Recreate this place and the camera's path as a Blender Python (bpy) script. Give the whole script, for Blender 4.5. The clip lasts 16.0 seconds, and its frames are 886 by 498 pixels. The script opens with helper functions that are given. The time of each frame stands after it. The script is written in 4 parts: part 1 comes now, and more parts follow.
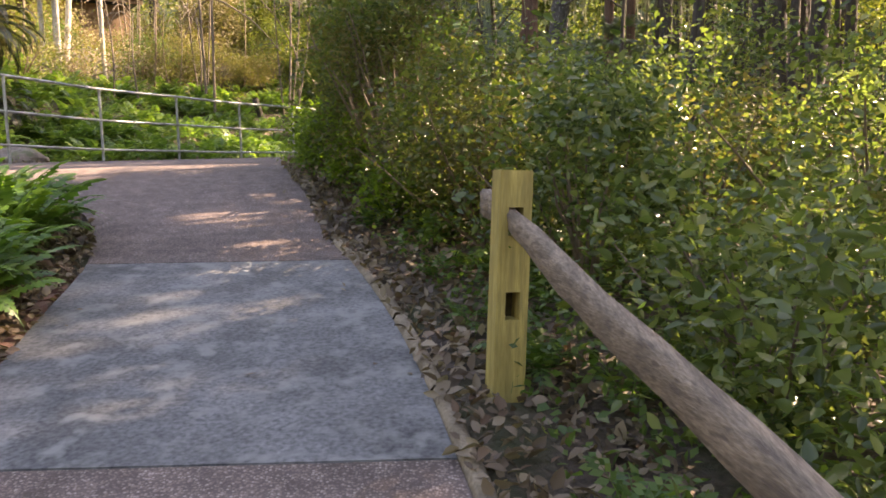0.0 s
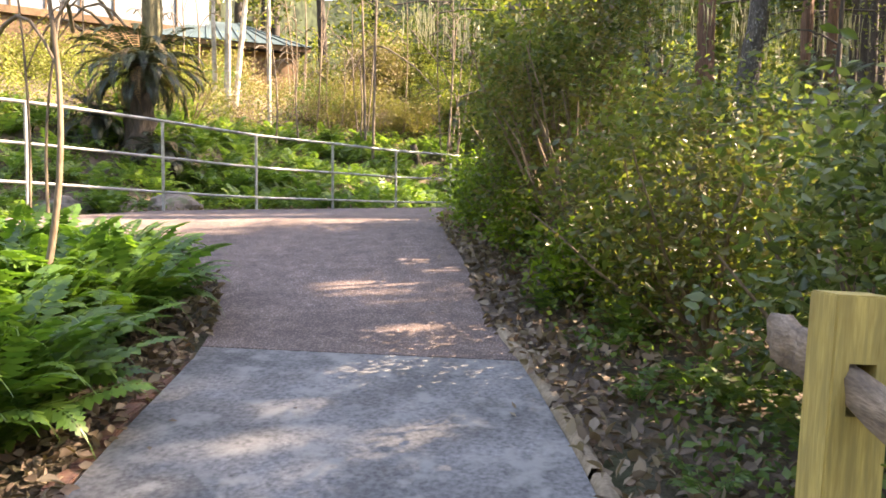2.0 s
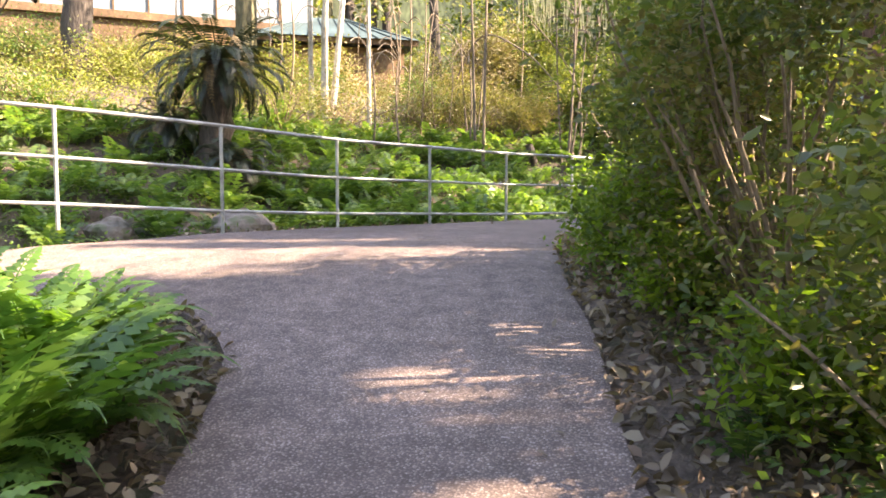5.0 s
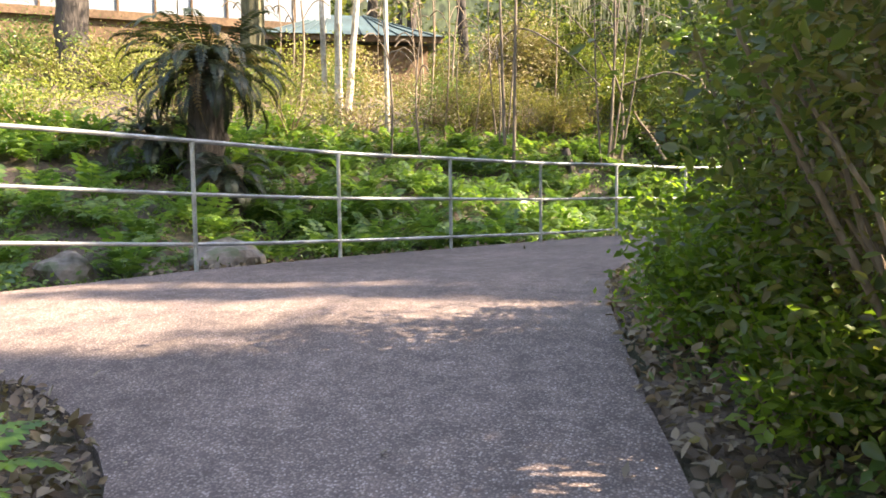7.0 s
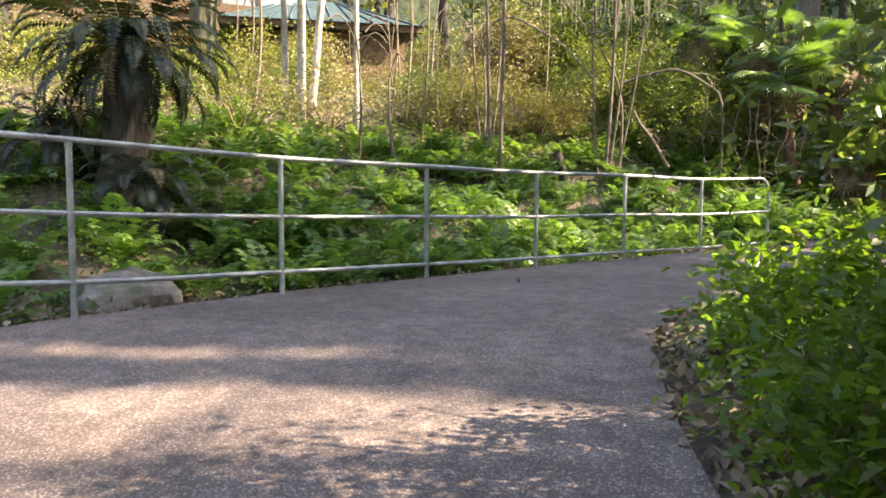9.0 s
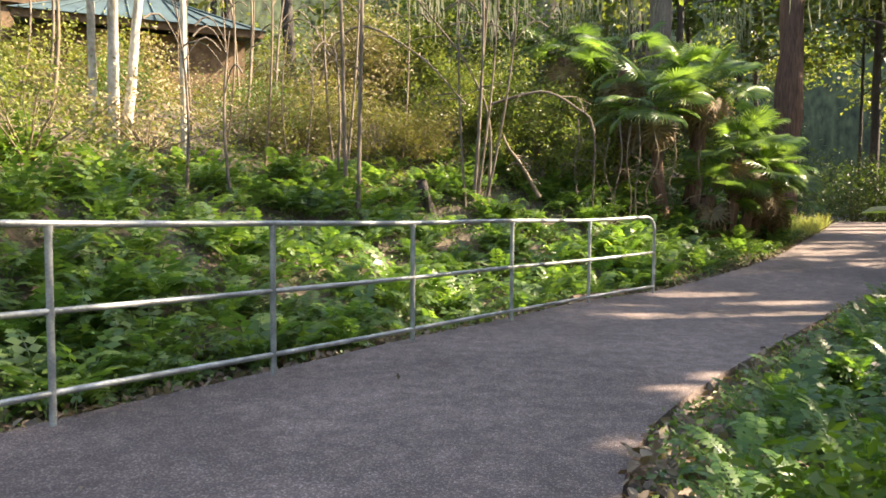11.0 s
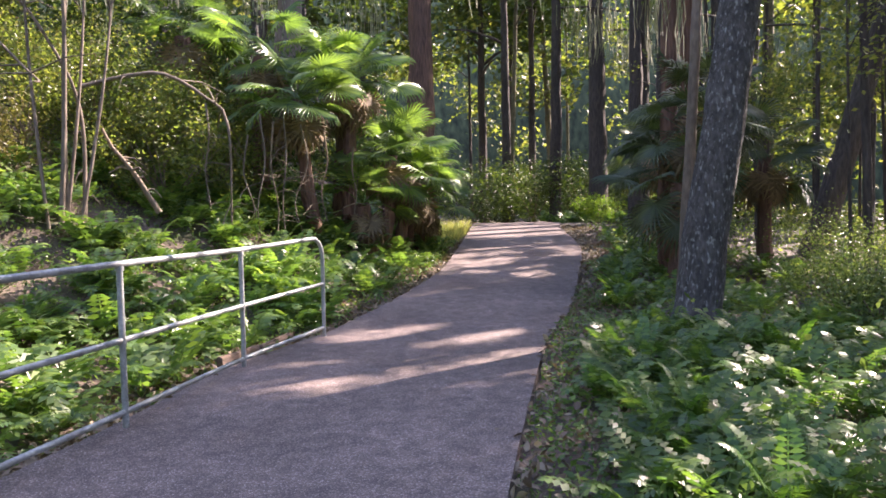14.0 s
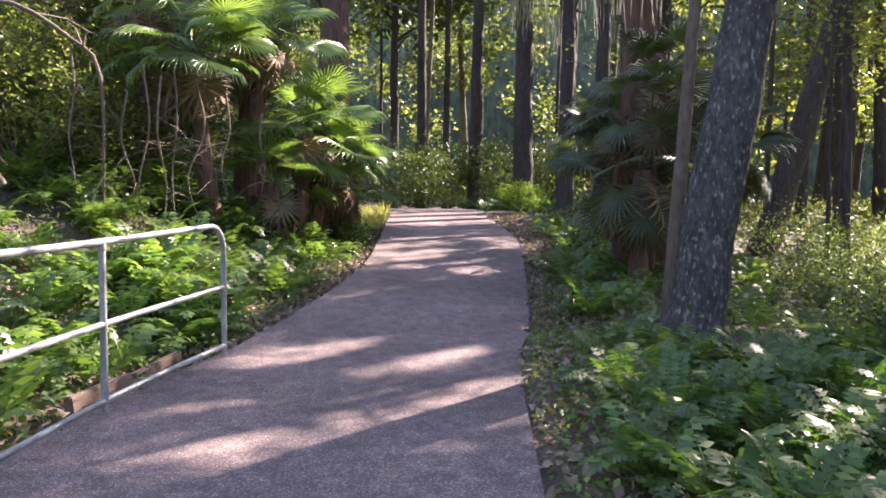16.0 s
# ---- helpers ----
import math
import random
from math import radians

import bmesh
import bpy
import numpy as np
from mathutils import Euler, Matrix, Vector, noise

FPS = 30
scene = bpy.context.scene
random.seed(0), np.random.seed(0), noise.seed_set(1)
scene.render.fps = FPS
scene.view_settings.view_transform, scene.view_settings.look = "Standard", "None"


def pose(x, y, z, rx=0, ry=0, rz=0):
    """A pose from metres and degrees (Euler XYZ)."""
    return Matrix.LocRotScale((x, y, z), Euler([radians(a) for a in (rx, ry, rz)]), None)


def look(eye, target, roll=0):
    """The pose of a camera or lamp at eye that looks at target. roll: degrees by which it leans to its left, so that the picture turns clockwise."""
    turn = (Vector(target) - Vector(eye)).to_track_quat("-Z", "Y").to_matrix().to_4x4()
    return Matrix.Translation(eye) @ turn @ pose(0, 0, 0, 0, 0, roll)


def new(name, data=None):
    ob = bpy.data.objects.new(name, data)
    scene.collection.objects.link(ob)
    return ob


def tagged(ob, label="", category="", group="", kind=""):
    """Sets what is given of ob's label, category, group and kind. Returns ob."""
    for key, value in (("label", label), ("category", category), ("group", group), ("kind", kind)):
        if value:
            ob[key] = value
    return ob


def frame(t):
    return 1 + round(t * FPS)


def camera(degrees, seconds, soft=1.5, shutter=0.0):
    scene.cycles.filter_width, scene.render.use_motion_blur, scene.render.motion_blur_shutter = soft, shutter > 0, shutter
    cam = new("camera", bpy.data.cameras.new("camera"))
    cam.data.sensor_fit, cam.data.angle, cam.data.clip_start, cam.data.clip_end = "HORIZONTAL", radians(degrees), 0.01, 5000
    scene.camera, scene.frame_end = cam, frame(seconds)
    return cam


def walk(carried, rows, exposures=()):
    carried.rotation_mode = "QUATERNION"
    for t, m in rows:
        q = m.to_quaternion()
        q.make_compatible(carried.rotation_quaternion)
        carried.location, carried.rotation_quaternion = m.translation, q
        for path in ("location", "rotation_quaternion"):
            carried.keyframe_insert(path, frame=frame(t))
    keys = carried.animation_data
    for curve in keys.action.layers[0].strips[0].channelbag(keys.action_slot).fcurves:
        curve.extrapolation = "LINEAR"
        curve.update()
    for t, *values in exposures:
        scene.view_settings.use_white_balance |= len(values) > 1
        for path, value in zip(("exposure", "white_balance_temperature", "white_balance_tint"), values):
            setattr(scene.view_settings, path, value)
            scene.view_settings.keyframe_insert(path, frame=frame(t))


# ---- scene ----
cam = camera(61.0, 16.0, soft=1.7)
PATH = [
    (0, (-1.047, 0.758, 0.829), (-0.977, 2.74, 0.576), -0.7),
    (0.5, (-1.069, 1.009, 0.857), (-1.157, 2.993, 0.617), -0.0),
    (1, (-1.132, 1.317, 0.907), (-1.308, 3.299, 0.71), 0.5),
    (1.5, (-1.254, 1.724, 0.955), (-1.499, 3.702, 0.797), 0.6),
    (2, (-1.289, 2.085, 0.963), (-1.615, 4.053, 0.829), 0.6),
    (2.5, (-1.383, 2.39, 1.028), (-1.776, 4.347, 0.902), 0.8),
    (3, (-1.361, 2.758, 1.06), (-1.834, 4.697, 0.932), 0.7),
    (3.5, (-1.408, 3.055, 1.108), (-1.931, 4.98, 0.967), 0.3),
    (4, (-1.521, 3.446, 1.13), (-2.076, 5.362, 0.988), 0.4),
    (6.5, (-1.849, 5.422, 1.36), (-2.567, 7.283, 1.214), -0.9),
    (7, (-2.041, 5.819, 1.441), (-2.758, 7.68, 1.295), -0.8),
    (7.5, (-2.231, 6.228, 1.505), (-2.93, 8.096, 1.358), -0.6),
    (8, (-2.398, 6.665, 1.523), (-3.088, 8.537, 1.376), -0.3),
    (10.5, (-3.123, 8.825, 1.931), (-3.562, 10.771, 1.786), 0.9),
    (11, (-3.297, 9.199, 2.04), (-3.564, 11.177, 1.91), 0.4),
    (11.5, (-3.335, 9.553, 2.088), (-3.418, 11.547, 1.965), -0.5),
    (12, (-3.346, 9.994, 2.122), (-3.218, 11.985, 1.988), -1.2),
    (12.5, (-3.396, 10.621, 2.115), (-3.058, 12.586, 1.969), -1.7),
    (13, (-3.389, 11.068, 2.128), (-2.894, 13.0, 1.977), -1.4),
    (13.5, (-3.379, 11.487, 2.155), (-2.775, 13.389, 2.016), -1.1),
    (14, (-3.362, 11.921, 2.192), (-2.667, 13.792, 2.065), -0.9),
    (14.5, (-3.27, 12.381, 2.173), (-2.501, 14.223, 2.041), -0.3),
    (15, (-3.194, 12.875, 2.161), (-2.348, 14.681, 2.013), 0.4),
    (15.5, (-3.142, 13.288, 2.172), (-2.246, 15.068, 2.008), 0.8),
    (16, (-3.041, 13.769, 2.162), (-2.106, 15.529, 1.994), 0.9),
]
walk(cam, [(t, look(eye, target, roll)) for t, eye, target, roll in PATH],
     [(0, 2.45, 9200, 27), (1.5, 2.85, 9000, 25), (4, 2.95, 8600, 24), (8, 2.5, 8000, 16), (10.4, 2.3, 8000, 15), (11, 2.35, 8000, 15), (12.5, 2.3, 7300, 22), (14, 2.35, 6800, 31), (16, 2.4, 6700, 33)])


# ---- world, sun, exposure ----
SUN_AZ, SUN_EL = radians(76), radians(36)          # azimuth clockwise from +y
SUN = Vector((math.sin(SUN_AZ) * math.cos(SUN_EL), math.cos(SUN_AZ) * math.cos(SUN_EL), math.sin(SUN_EL)))
world = bpy.data.worlds.new("sky")
scene.world = world
world.use_nodes = True
wn = world.node_tree.nodes
sky = wn.new("ShaderNodeTexSky")
sky.sky_type, sky.sun_disc = "NISHITA", False
sky.sun_elevation, sky.sun_rotation = SUN_EL, SUN_AZ
world.node_tree.links.new(sky.outputs["Color"], wn["Background"].inputs["Color"])
wn["Background"].inputs["Strength"].default_value = 0.15
lamp = bpy.data.lights.new("sun", "SUN")
lamp.energy, lamp.angle, lamp.color = 5.0, radians(0.6), (1.0, 0.93, 0.80)
new("sun", lamp).matrix_world = look(SUN * 60, (0, 0, 0))

# ---- materials ----


def material(name, rough=0.8, metal=0.0):
    m = bpy.data.materials.new(name)
    m.use_nodes = True
    b = m.node_tree.nodes["Principled BSDF"]
    b.inputs["Roughness"].default_value, b.inputs["Metallic"].default_value = rough, metal
    return m, m.node_tree.nodes, m.node_tree.links, b


def ramp(nodes, links, source, stops):
    r = nodes.new("ShaderNodeValToRGB")
    while len(r.color_ramp.elements) < len(stops):
        r.color_ramp.elements.new(0.5)
    for e, (p, c) in zip(r.color_ramp.elements, stops):
        e.position, e.color = p, (*c, 1)
    links.new(source, r.inputs["Fac"])
    return r.outputs["Color"]


def tex(nodes, links, kind, scale, stretch=(1, 1, 1), detail=4.0):
    c, mp = nodes.new("ShaderNodeTexCoord"), nodes.new("ShaderNodeMapping")
    mp.inputs["Scale"].default_value = stretch
    links.new(c.outputs["Object"], mp.inputs["Vector"])
    n = nodes.new("ShaderNodeTexNoise" if kind == "noise" else "ShaderNodeTexVoronoi")
    n.inputs["Scale"].default_value = scale
    if kind == "noise":
        n.inputs["Detail"].default_value = detail
    links.new(mp.outputs["Vector"], n.inputs["Vector"])
    return n


def mix(nodes, links, a, b, fac, mode="MIX"):
    x = nodes.new("ShaderNodeMix")
    x.data_type, x.blend_type = "RGBA", mode
    for sock, v in ((x.inputs["Factor"], fac), (x.inputs["A"], a), (x.inputs["B"], b)):
        if isinstance(v, bpy.types.NodeSocket):
            links.new(v, sock)
        elif isinstance(v, tuple):
            sock.default_value = (*v, 1)
        else:
            sock.default_value = v
    return x.outputs["Result"]


def bump(nodes, links, shader, height, strength, distance=0.01):
    b = nodes.new("ShaderNodeBump")
    b.inputs["Strength"].default_value, b.inputs["Distance"].default_value = strength, distance
    links.new(height, b.inputs["Height"])
    links.new(b.outputs["Normal"], shader.inputs["Normal"])


def grainy(name, dark, light, big=1.5, fine=60.0, stretch=(1, 1, 1), rough=0.85, relief=0.4, kind="noise", third=None, metal=0.0, distance=0.01, third_at=0.5):
    """Two scales of variation between two colours, with stains of a third one."""
    m, n, l, b = material(name, rough, metal)
    f = tex(n, l, kind, fine, stretch)
    g = tex(n, l, "noise", big, stretch)
    fo = f.outputs["Fac"] if kind == "noise" else f.outputs["Distance"]
    c = ramp(n, l, fo, [(0.25, dark), (0.75, light)])
    s = ramp(n, l, g.outputs["Fac"], [(0.35, (0.62, 0.62, 0.62)), (0.68, (1.15, 1.15, 1.15))])
    c = mix(n, l, c, s, 1.0, "MULTIPLY")
    if third:
        h = tex(n, l, "noise", big * 3.1, stretch, 6.0)
        c = mix(n, l, c, third, ramp(n, l, h.outputs["Fac"], [(third_at, (0, 0, 0)), (third_at + 0.14, (0.85, 0.85, 0.85))]))
    l.new(c, b.inputs["Base Color"])
    bump(n, l, b, fo, relief, distance)
    return m


def leafy(name, cols, passing=0.4, rough=0.45, patch=0.6):
    """Leaf colours drawn leaf by leaf, with broad patches, light passing through the blade."""
    m, n, l, b = material(name, rough)
    gi = n.new("ShaderNodeNewGeometry")
    c = ramp(n, l, gi.outputs["Random Per Island"], [(i / (len(cols) - 1), v) for i, v in enumerate(cols)])
    p = tex(n, l, "noise", patch)
    c = mix(n, l, c, ramp(n, l, p.outputs["Fac"], [(0.3, (0.6, 0.62, 0.6)), (0.7, (1.25, 1.2, 1.1))]), 1.0, "MULTIPLY")
    oi = n.new("ShaderNodeObjectInfo")
    c = mix(n, l, c, ramp(n, l, oi.outputs["Random"], [(0, (0.8, 0.85, 0.8)), (1, (1.15, 1.1, 1.0))]), 1.0, "MULTIPLY")
    l.new(c, b.inputs["Base Color"])
    t = n.new("ShaderNodeBsdfTranslucent")
    l.new(mix(n, l, c, (1.4, 1.55, 0.65), 1.0, "MULTIPLY"), t.inputs["Color"])
    s = n.new("ShaderNodeMixShader")
    s.inputs["Fac"].default_value = passing
    l.new(b.outputs["BSDF"], s.inputs[1])
    l.new(t.outputs["BSDF"], s.inputs[2])
    l.new(s.outputs["Shader"], n["Material Output"].inputs["Surface"])
    return m


CONCRETE = grainy("concrete", (0.075, 0.078, 0.08), (0.235, 0.237, 0.238), 2.2, 42, third=(0.235, 0.24, 0.23), third_at=0.52, relief=0.5, distance=0.004)


def pebbled(name, cols, big, fine, gap):
    """Small stones of mixed colours set in darker mortar, with broad stains and worn patches."""
    m, n, l, b = material(name, 0.86)
    v = tex(n, l, "voronoi", fine)
    sep = n.new("ShaderNodeSeparateColor")
    l.new(v.outputs["Color"], sep.inputs["Color"])
    c = ramp(n, l, sep.outputs["Red"], [(i / (len(cols) - 1), q) for i, q in enumerate(cols)])
    c = mix(n, l, c, gap, ramp(n, l, v.outputs["Distance"], [(0.38, (0, 0, 0)), (0.62, (0.9, 0.9, 0.9))]))
    g = tex(n, l, "noise", big, detail=6.0)
    c = mix(n, l, c, ramp(n, l, g.outputs["Fac"], [(0.33, (0.74, 0.72, 0.71)), (0.52, (1.0, 0.98, 0.97)), (0.70, (1.25, 1.22, 1.2))]), 1.0, "MULTIPLY")
    h = tex(n, l, "noise", 7.5, detail=8.0)
    c = mix(n, l, c, ramp(n, l, h.outputs["Fac"], [(0.38, (0.78, 0.78, 0.78)), (0.62, (1.14, 1.14, 1.14))]), 1.0, "MULTIPLY")
    l.new(c, b.inputs["Base Color"])
    bump(n, l, b, v.outputs["Distance"], 0.55, -0.004)
    return m


AGGREGATE = pebbled("exposed_aggregate", [(0.115, 0.086, 0.077), (0.172, 0.130, 0.116), (0.22, 0.168, 0.15), (0.34, 0.285, 0.26)], 0.8, 88, (0.105, 0.080, 0.072))
SOIL = grainy("soil", (0.05, 0.036, 0.027), (0.17, 0.124, 0.092), 0.7, 30, third=(0.05, 0.06, 0.025), relief=0.8, distance=0.03)
STEEL = grainy("galvanised_steel", (0.28, 0.30, 0.30), (0.46, 0.48, 0.47), 6, 60, rough=0.5, relief=0.05, metal=0.45)
NEWWOOD = grainy("treated_pine", (0.36, 0.27, 0.075), (0.52, 0.41, 0.14), 4, 30, (6, 6, 0.5), relief=0.3, third=(0.30, 0.24, 0.08), distance=0.003)
OLDWOOD = grainy("weathered_wood", (0.16, 0.12, 0.09), (0.36, 0.28, 0.21), 4, 30, (5, 0.6, 5), relief=0.6, third=(0.12, 0.09, 0.07), distance=0.006)
# dark colour that stands for the shade inside the post slots
MORTISE_SHADE = grainy("mortise_shade_colour", (0.05, 0.035, 0.015), (0.12, 0.09, 0.03), 4, 40)
BRICK = grainy("brick", (0.16, 0.075, 0.055), (0.30, 0.16, 0.12), 5, 60, third=(0.10, 0.09, 0.07), relief=0.6)
TIMBER_EDGE = grainy("edging_timber", (0.20, 0.155, 0.105), (0.36, 0.285, 0.20), 5, 50, relief=0.6)
BOARD = grainy("retaining_board_wood", (0.13, 0.085, 0.062), (0.26, 0.18, 0.135), 4, 40, (1, 1, 4), relief=0.6, third=(0.10, 0.075, 0.055))
BARK_DARK = grainy("dark_bark", (0.03, 0.024, 0.02), (0.11, 0.09, 0.075), 1.2, 22, (1, 1, 0.22), relief=1.0, distance=0.03)
BARK_LICHEN = grainy("lichen_bark", (0.03, 0.027, 0.025), (0.12, 0.112, 0.105), 9.5, 26, (1, 1, 0.5), relief=1.0, third=(0.30, 0.31, 0.29), distance=0.03, third_at=0.56)
BARK_RED = grainy("fibrous_palm_bark", (0.075, 0.038, 0.026), (0.27, 0.15, 0.10), 2.0, 26, (1, 1, 0.12), relief=1.0, distance=0.04)
BARK_PALE = grainy("pale_bark", (0.36, 0.32, 0.25), (0.66, 0.62, 0.53), 2.5, 30, (1, 1, 0.4), relief=0.4, third=(0.20, 0.17, 0.12))
BARK_MOSS = grainy("mossy_bark", (0.07, 0.065, 0.035), (0.22, 0.20, 0.11), 1.5, 20, (1, 1, 0.3), relief=0.9, distance=0.02)
TWIG = grainy("twig", (0.12, 0.085, 0.055), (0.30, 0.23, 0.16), 3, 40, (1, 1, 0.3))
BARK_TAN = grainy("tan_bark", (0.11, 0.085, 0.062), (0.25, 0.20, 0.155), 2.0, 26, (1, 1, 0.3), relief=0.6)
ROCK = grainy("rock", (0.13, 0.11, 0.09), (0.34, 0.29, 0.25), 2, 14, relief=0.8, third=(0.10, 0.12, 0.06))
BACKDROP = grainy("distant_woods", (0.018, 0.026, 0.014), (0.13, 0.16, 0.075), 0.12, 2.2, (1, 1, 0.5), relief=0.3)
ROOF = grainy("teal_roof_sheet", (0.025, 0.055, 0.065), (0.055, 0.10, 0.115), 0.8, 12, rough=0.8)
FASCIA = grainy("brown_fascia", (0.10, 0.06, 0.035), (0.22, 0.14, 0.08), 1, 12)
PANEL = grainy("white_panel", (0.24, 0.28, 0.31), (0.32, 0.36, 0.39), 0.4, 5, rough=0.5, relief=0.05)
FERN = leafy("fern_leaf", [(0.06, 0.125, 0.045), (0.105, 0.195, 0.06), (0.19, 0.28, 0.085)], 0.46, 0.38)
LIME = leafy("lime_leaf", [(0.09, 0.165, 0.028), (0.145, 0.235, 0.04), (0.21, 0.29, 0.06)], 0.58)
SHRUB = leafy("shrub_leaf", [(0.07, 0.095, 0.04), (0.11, 0.15, 0.052), (0.165, 0.205, 0.07), (0.22, 0.205, 0.09)], 0.55, 0.36)
THICKET = leafy("thicket_leaf", [(0.10, 0.09, 0.045), (0.15, 0.13, 0.06), (0.16, 0.17, 0.06), (0.24, 0.19, 0.12)], 0.45, 0.5)
GLOSSY = leafy("glossy_shrub_leaf", [(0.055, 0.085, 0.04), (0.10, 0.15, 0.06), (0.175, 0.24, 0.10), (0.24, 0.27, 0.15)], 0.44, 0.2)
YELLOW = leafy("yellow_brush_leaf", [(0.11, 0.14, 0.04), (0.19, 0.215, 0.055), (0.28, 0.31, 0.09), (0.20, 0.19, 0.09)], 0.35, 0.8)
WOODS = leafy("woods_leaf", [(0.05, 0.075, 0.03), (0.10, 0.14, 0.045), (0.19, 0.21, 0.07), (0.27, 0.27, 0.10)], 0.5, 0.5)
HERB = leafy("herb_leaf", [(0.06, 0.12, 0.035), (0.10, 0.18, 0.05), (0.17, 0.25, 0.08)], 0.44, 0.4)
SWORD = leafy("sword_fern_leaf", [(0.055, 0.135, 0.035), (0.09, 0.20, 0.045), (0.155, 0.275, 0.07)], 0.42, 0.35)
PALE_GRASS = leafy("pale_grass_blade", [(0.30, 0.30, 0.16), (0.42, 0.41, 0.24), (0.24, 0.29, 0.11)], 0.4, 0.6)
# greyer palm leaf, darkened to put shade into its colour
PALM_SHADE = leafy("shade_painted_palm_leaf", [(0.05, 0.075, 0.045), (0.075, 0.11, 0.06), (0.10, 0.135, 0.065)], 0.3, 0.4)
CANOPY = leafy("canopy_leaf", [(0.035, 0.065, 0.02), (0.06, 0.10, 0.03), (0.12, 0.16, 0.04)])
PALM = leafy("palm_leaf", [(0.09, 0.15, 0.075), (0.13, 0.21, 0.08), (0.20, 0.30, 0.09)], 0.5, 0.26)
CYCAD = leafy("cycad_leaf", [(0.018, 0.032, 0.016), (0.032, 0.048, 0.022)], 0.12, 0.5)
DEAD = leafy("dead_leaf", [(0.12, 0.082, 0.066), (0.20, 0.145, 0.118), (0.35, 0.28, 0.23), (0.16, 0.09, 0.066)], 0.15, 0.7)
STRAW = leafy("dry_frond", [(0.16, 0.11, 0.07), (0.27, 0.20, 0.13)], 0.2, 0.7)
VINE = leafy("dry_vine", [(0.22, 0.165, 0.11), (0.33, 0.26, 0.18), (0.20, 0.20, 0.08)], 0.3, 0.6)
MOSS = leafy("hanging_moss", [(0.20, 0.21, 0.16), (0.30, 0.31, 0.25)], 0.3, 0.8)

# ---- building tools ----
rng = np.random.default_rng(7)


def mesh_of(name, V, F, mat, smooth=False):
    """A mesh from arrays of corners and of equal-sided faces."""
    V, F = np.asarray(V, np.float32), np.asarray(F, np.int32)
    me = bpy.data.meshes.new(name)
    me.vertices.add(len(V))
    me.vertices.foreach_set("co", V.ravel())
    k = F.shape[1]
    me.loops.add(F.size)
    me.loops.foreach_set("vertex_index", F.ravel())
    me.polygons.add(len(F))
    me.polygons.foreach_set("loop_start", np.arange(0, F.size, k, dtype=np.int32))
    if smooth:
        me.polygons.foreach_set("use_smooth", np.ones(len(F), bool))
    me.update(calc_edges=True)
    me.validate()
    me.materials.append(mat)
    return me


def thing(name, label, category, group="", kind="", at=(0, 0, 0)):
    ob = tagged(new(name), label, category, group, kind)
    ob.location = at
    return ob


def part(name, me, parent, label=""):
    ob = new(name, me)
    ob.parent = parent
    return tagged(ob, label)


def bm_mesh(name, bm, mat, smooth=False):
    me = bpy.data.meshes.new(name)
    for f in bm.faces:
        f.smooth = smooth
    bm.to_mesh(me)
    bm.free()
    me.materials.append(mat)
    return me


def box(sx, sy, sz, bevel=0.0, at=(0, 0, 0)):
    bm = bmesh.new()
    bmesh.ops.create_cube(bm, size=1, matrix=Matrix.Translation(at) @ Matrix.Diagonal((sx, sy, sz, 1)))
    if bevel:
        bmesh.ops.bevel(bm, geom=bm.edges[:], offset=bevel, segments=2, affect="EDGES")
    return bm


def tube(points, radii, seg=8, rough=0.0, seed=0):
    """Corners and quads of a tapered tube through points."""
    P = np.asarray(points, float)
    R = np.broadcast_to(np.asarray(radii, float), (len(P),))
    T = np.gradient(P, axis=0)
    T /= np.linalg.norm(T, axis=1)[:, None] + 1e-9
    ref = np.where(np.abs(T[:, 2:3]) > 0.9, np.array([[1.0, 0, 0]]), np.array([[0, 0, 1.0]]))
    A = np.cross(T, ref)
    A /= np.linalg.norm(A, axis=1)[:, None]
    for i in range(1, len(A)):                      # carry one direction along, so that the tube does not twist
        a = A[i - 1] - T[i] * (A[i - 1] @ T[i])
        A[i] = a / (np.linalg.norm(a) + 1e-9)
    B = np.cross(T, A)
    th = np.linspace(0, 2 * np.pi, seg, endpoint=False)
    r = np.random.default_rng(seed)
    k = R[:, None] * (1 + rough * r.standard_normal((len(P), seg)))
    V = P[:, None] + k[..., None] * (np.cos(th)[None, :, None] * A[:, None] + np.sin(th)[None, :, None] * B[:, None])
    i, j = np.meshgrid(np.arange(len(P) - 1), np.arange(seg), indexing="ij")
    jn = (j + 1) % seg
    F = np.stack([i * seg + j, i * seg + jn, (i + 1) * seg + jn, (i + 1) * seg + j], -1).reshape(-1, 4)
    return V.reshape(-1, 3), F


def joined(pieces):
    Vs, Fs, n = [], [], 0
    for V, F in pieces:
        Vs.append(V), Fs.append(F + n)
        n += len(V)
    return np.concatenate(Vs), np.concatenate(Fs)


def spline(pts, step=0.25):
    """Catmull-Rom through points, evenly fine."""
    P = np.asarray(pts, float)
    Q = np.vstack([2 * P[0] - P[1], P, 2 * P[-1] - P[-2]])
    out = []
    for i in range(1, len(Q) - 2):
        n = max(2, int(np.linalg.norm(Q[i + 1] - Q[i]) / step))
        for t in np.arange(n) / n:
            a, b, c, d = Q[i - 1], Q[i], Q[i + 1], Q[i + 2]
            out.append(0.5 * (2 * b + (c - a) * t + (2 * a - 5 * b + 4 * c - d) * t ** 2 + (3 * b - a - 3 * c + d) * t ** 3))
    out.append(Q[-2])
    return np.array(out)


def unit(v):
    return v / (np.linalg.norm(v, axis=-1, keepdims=True) + 1e-9)


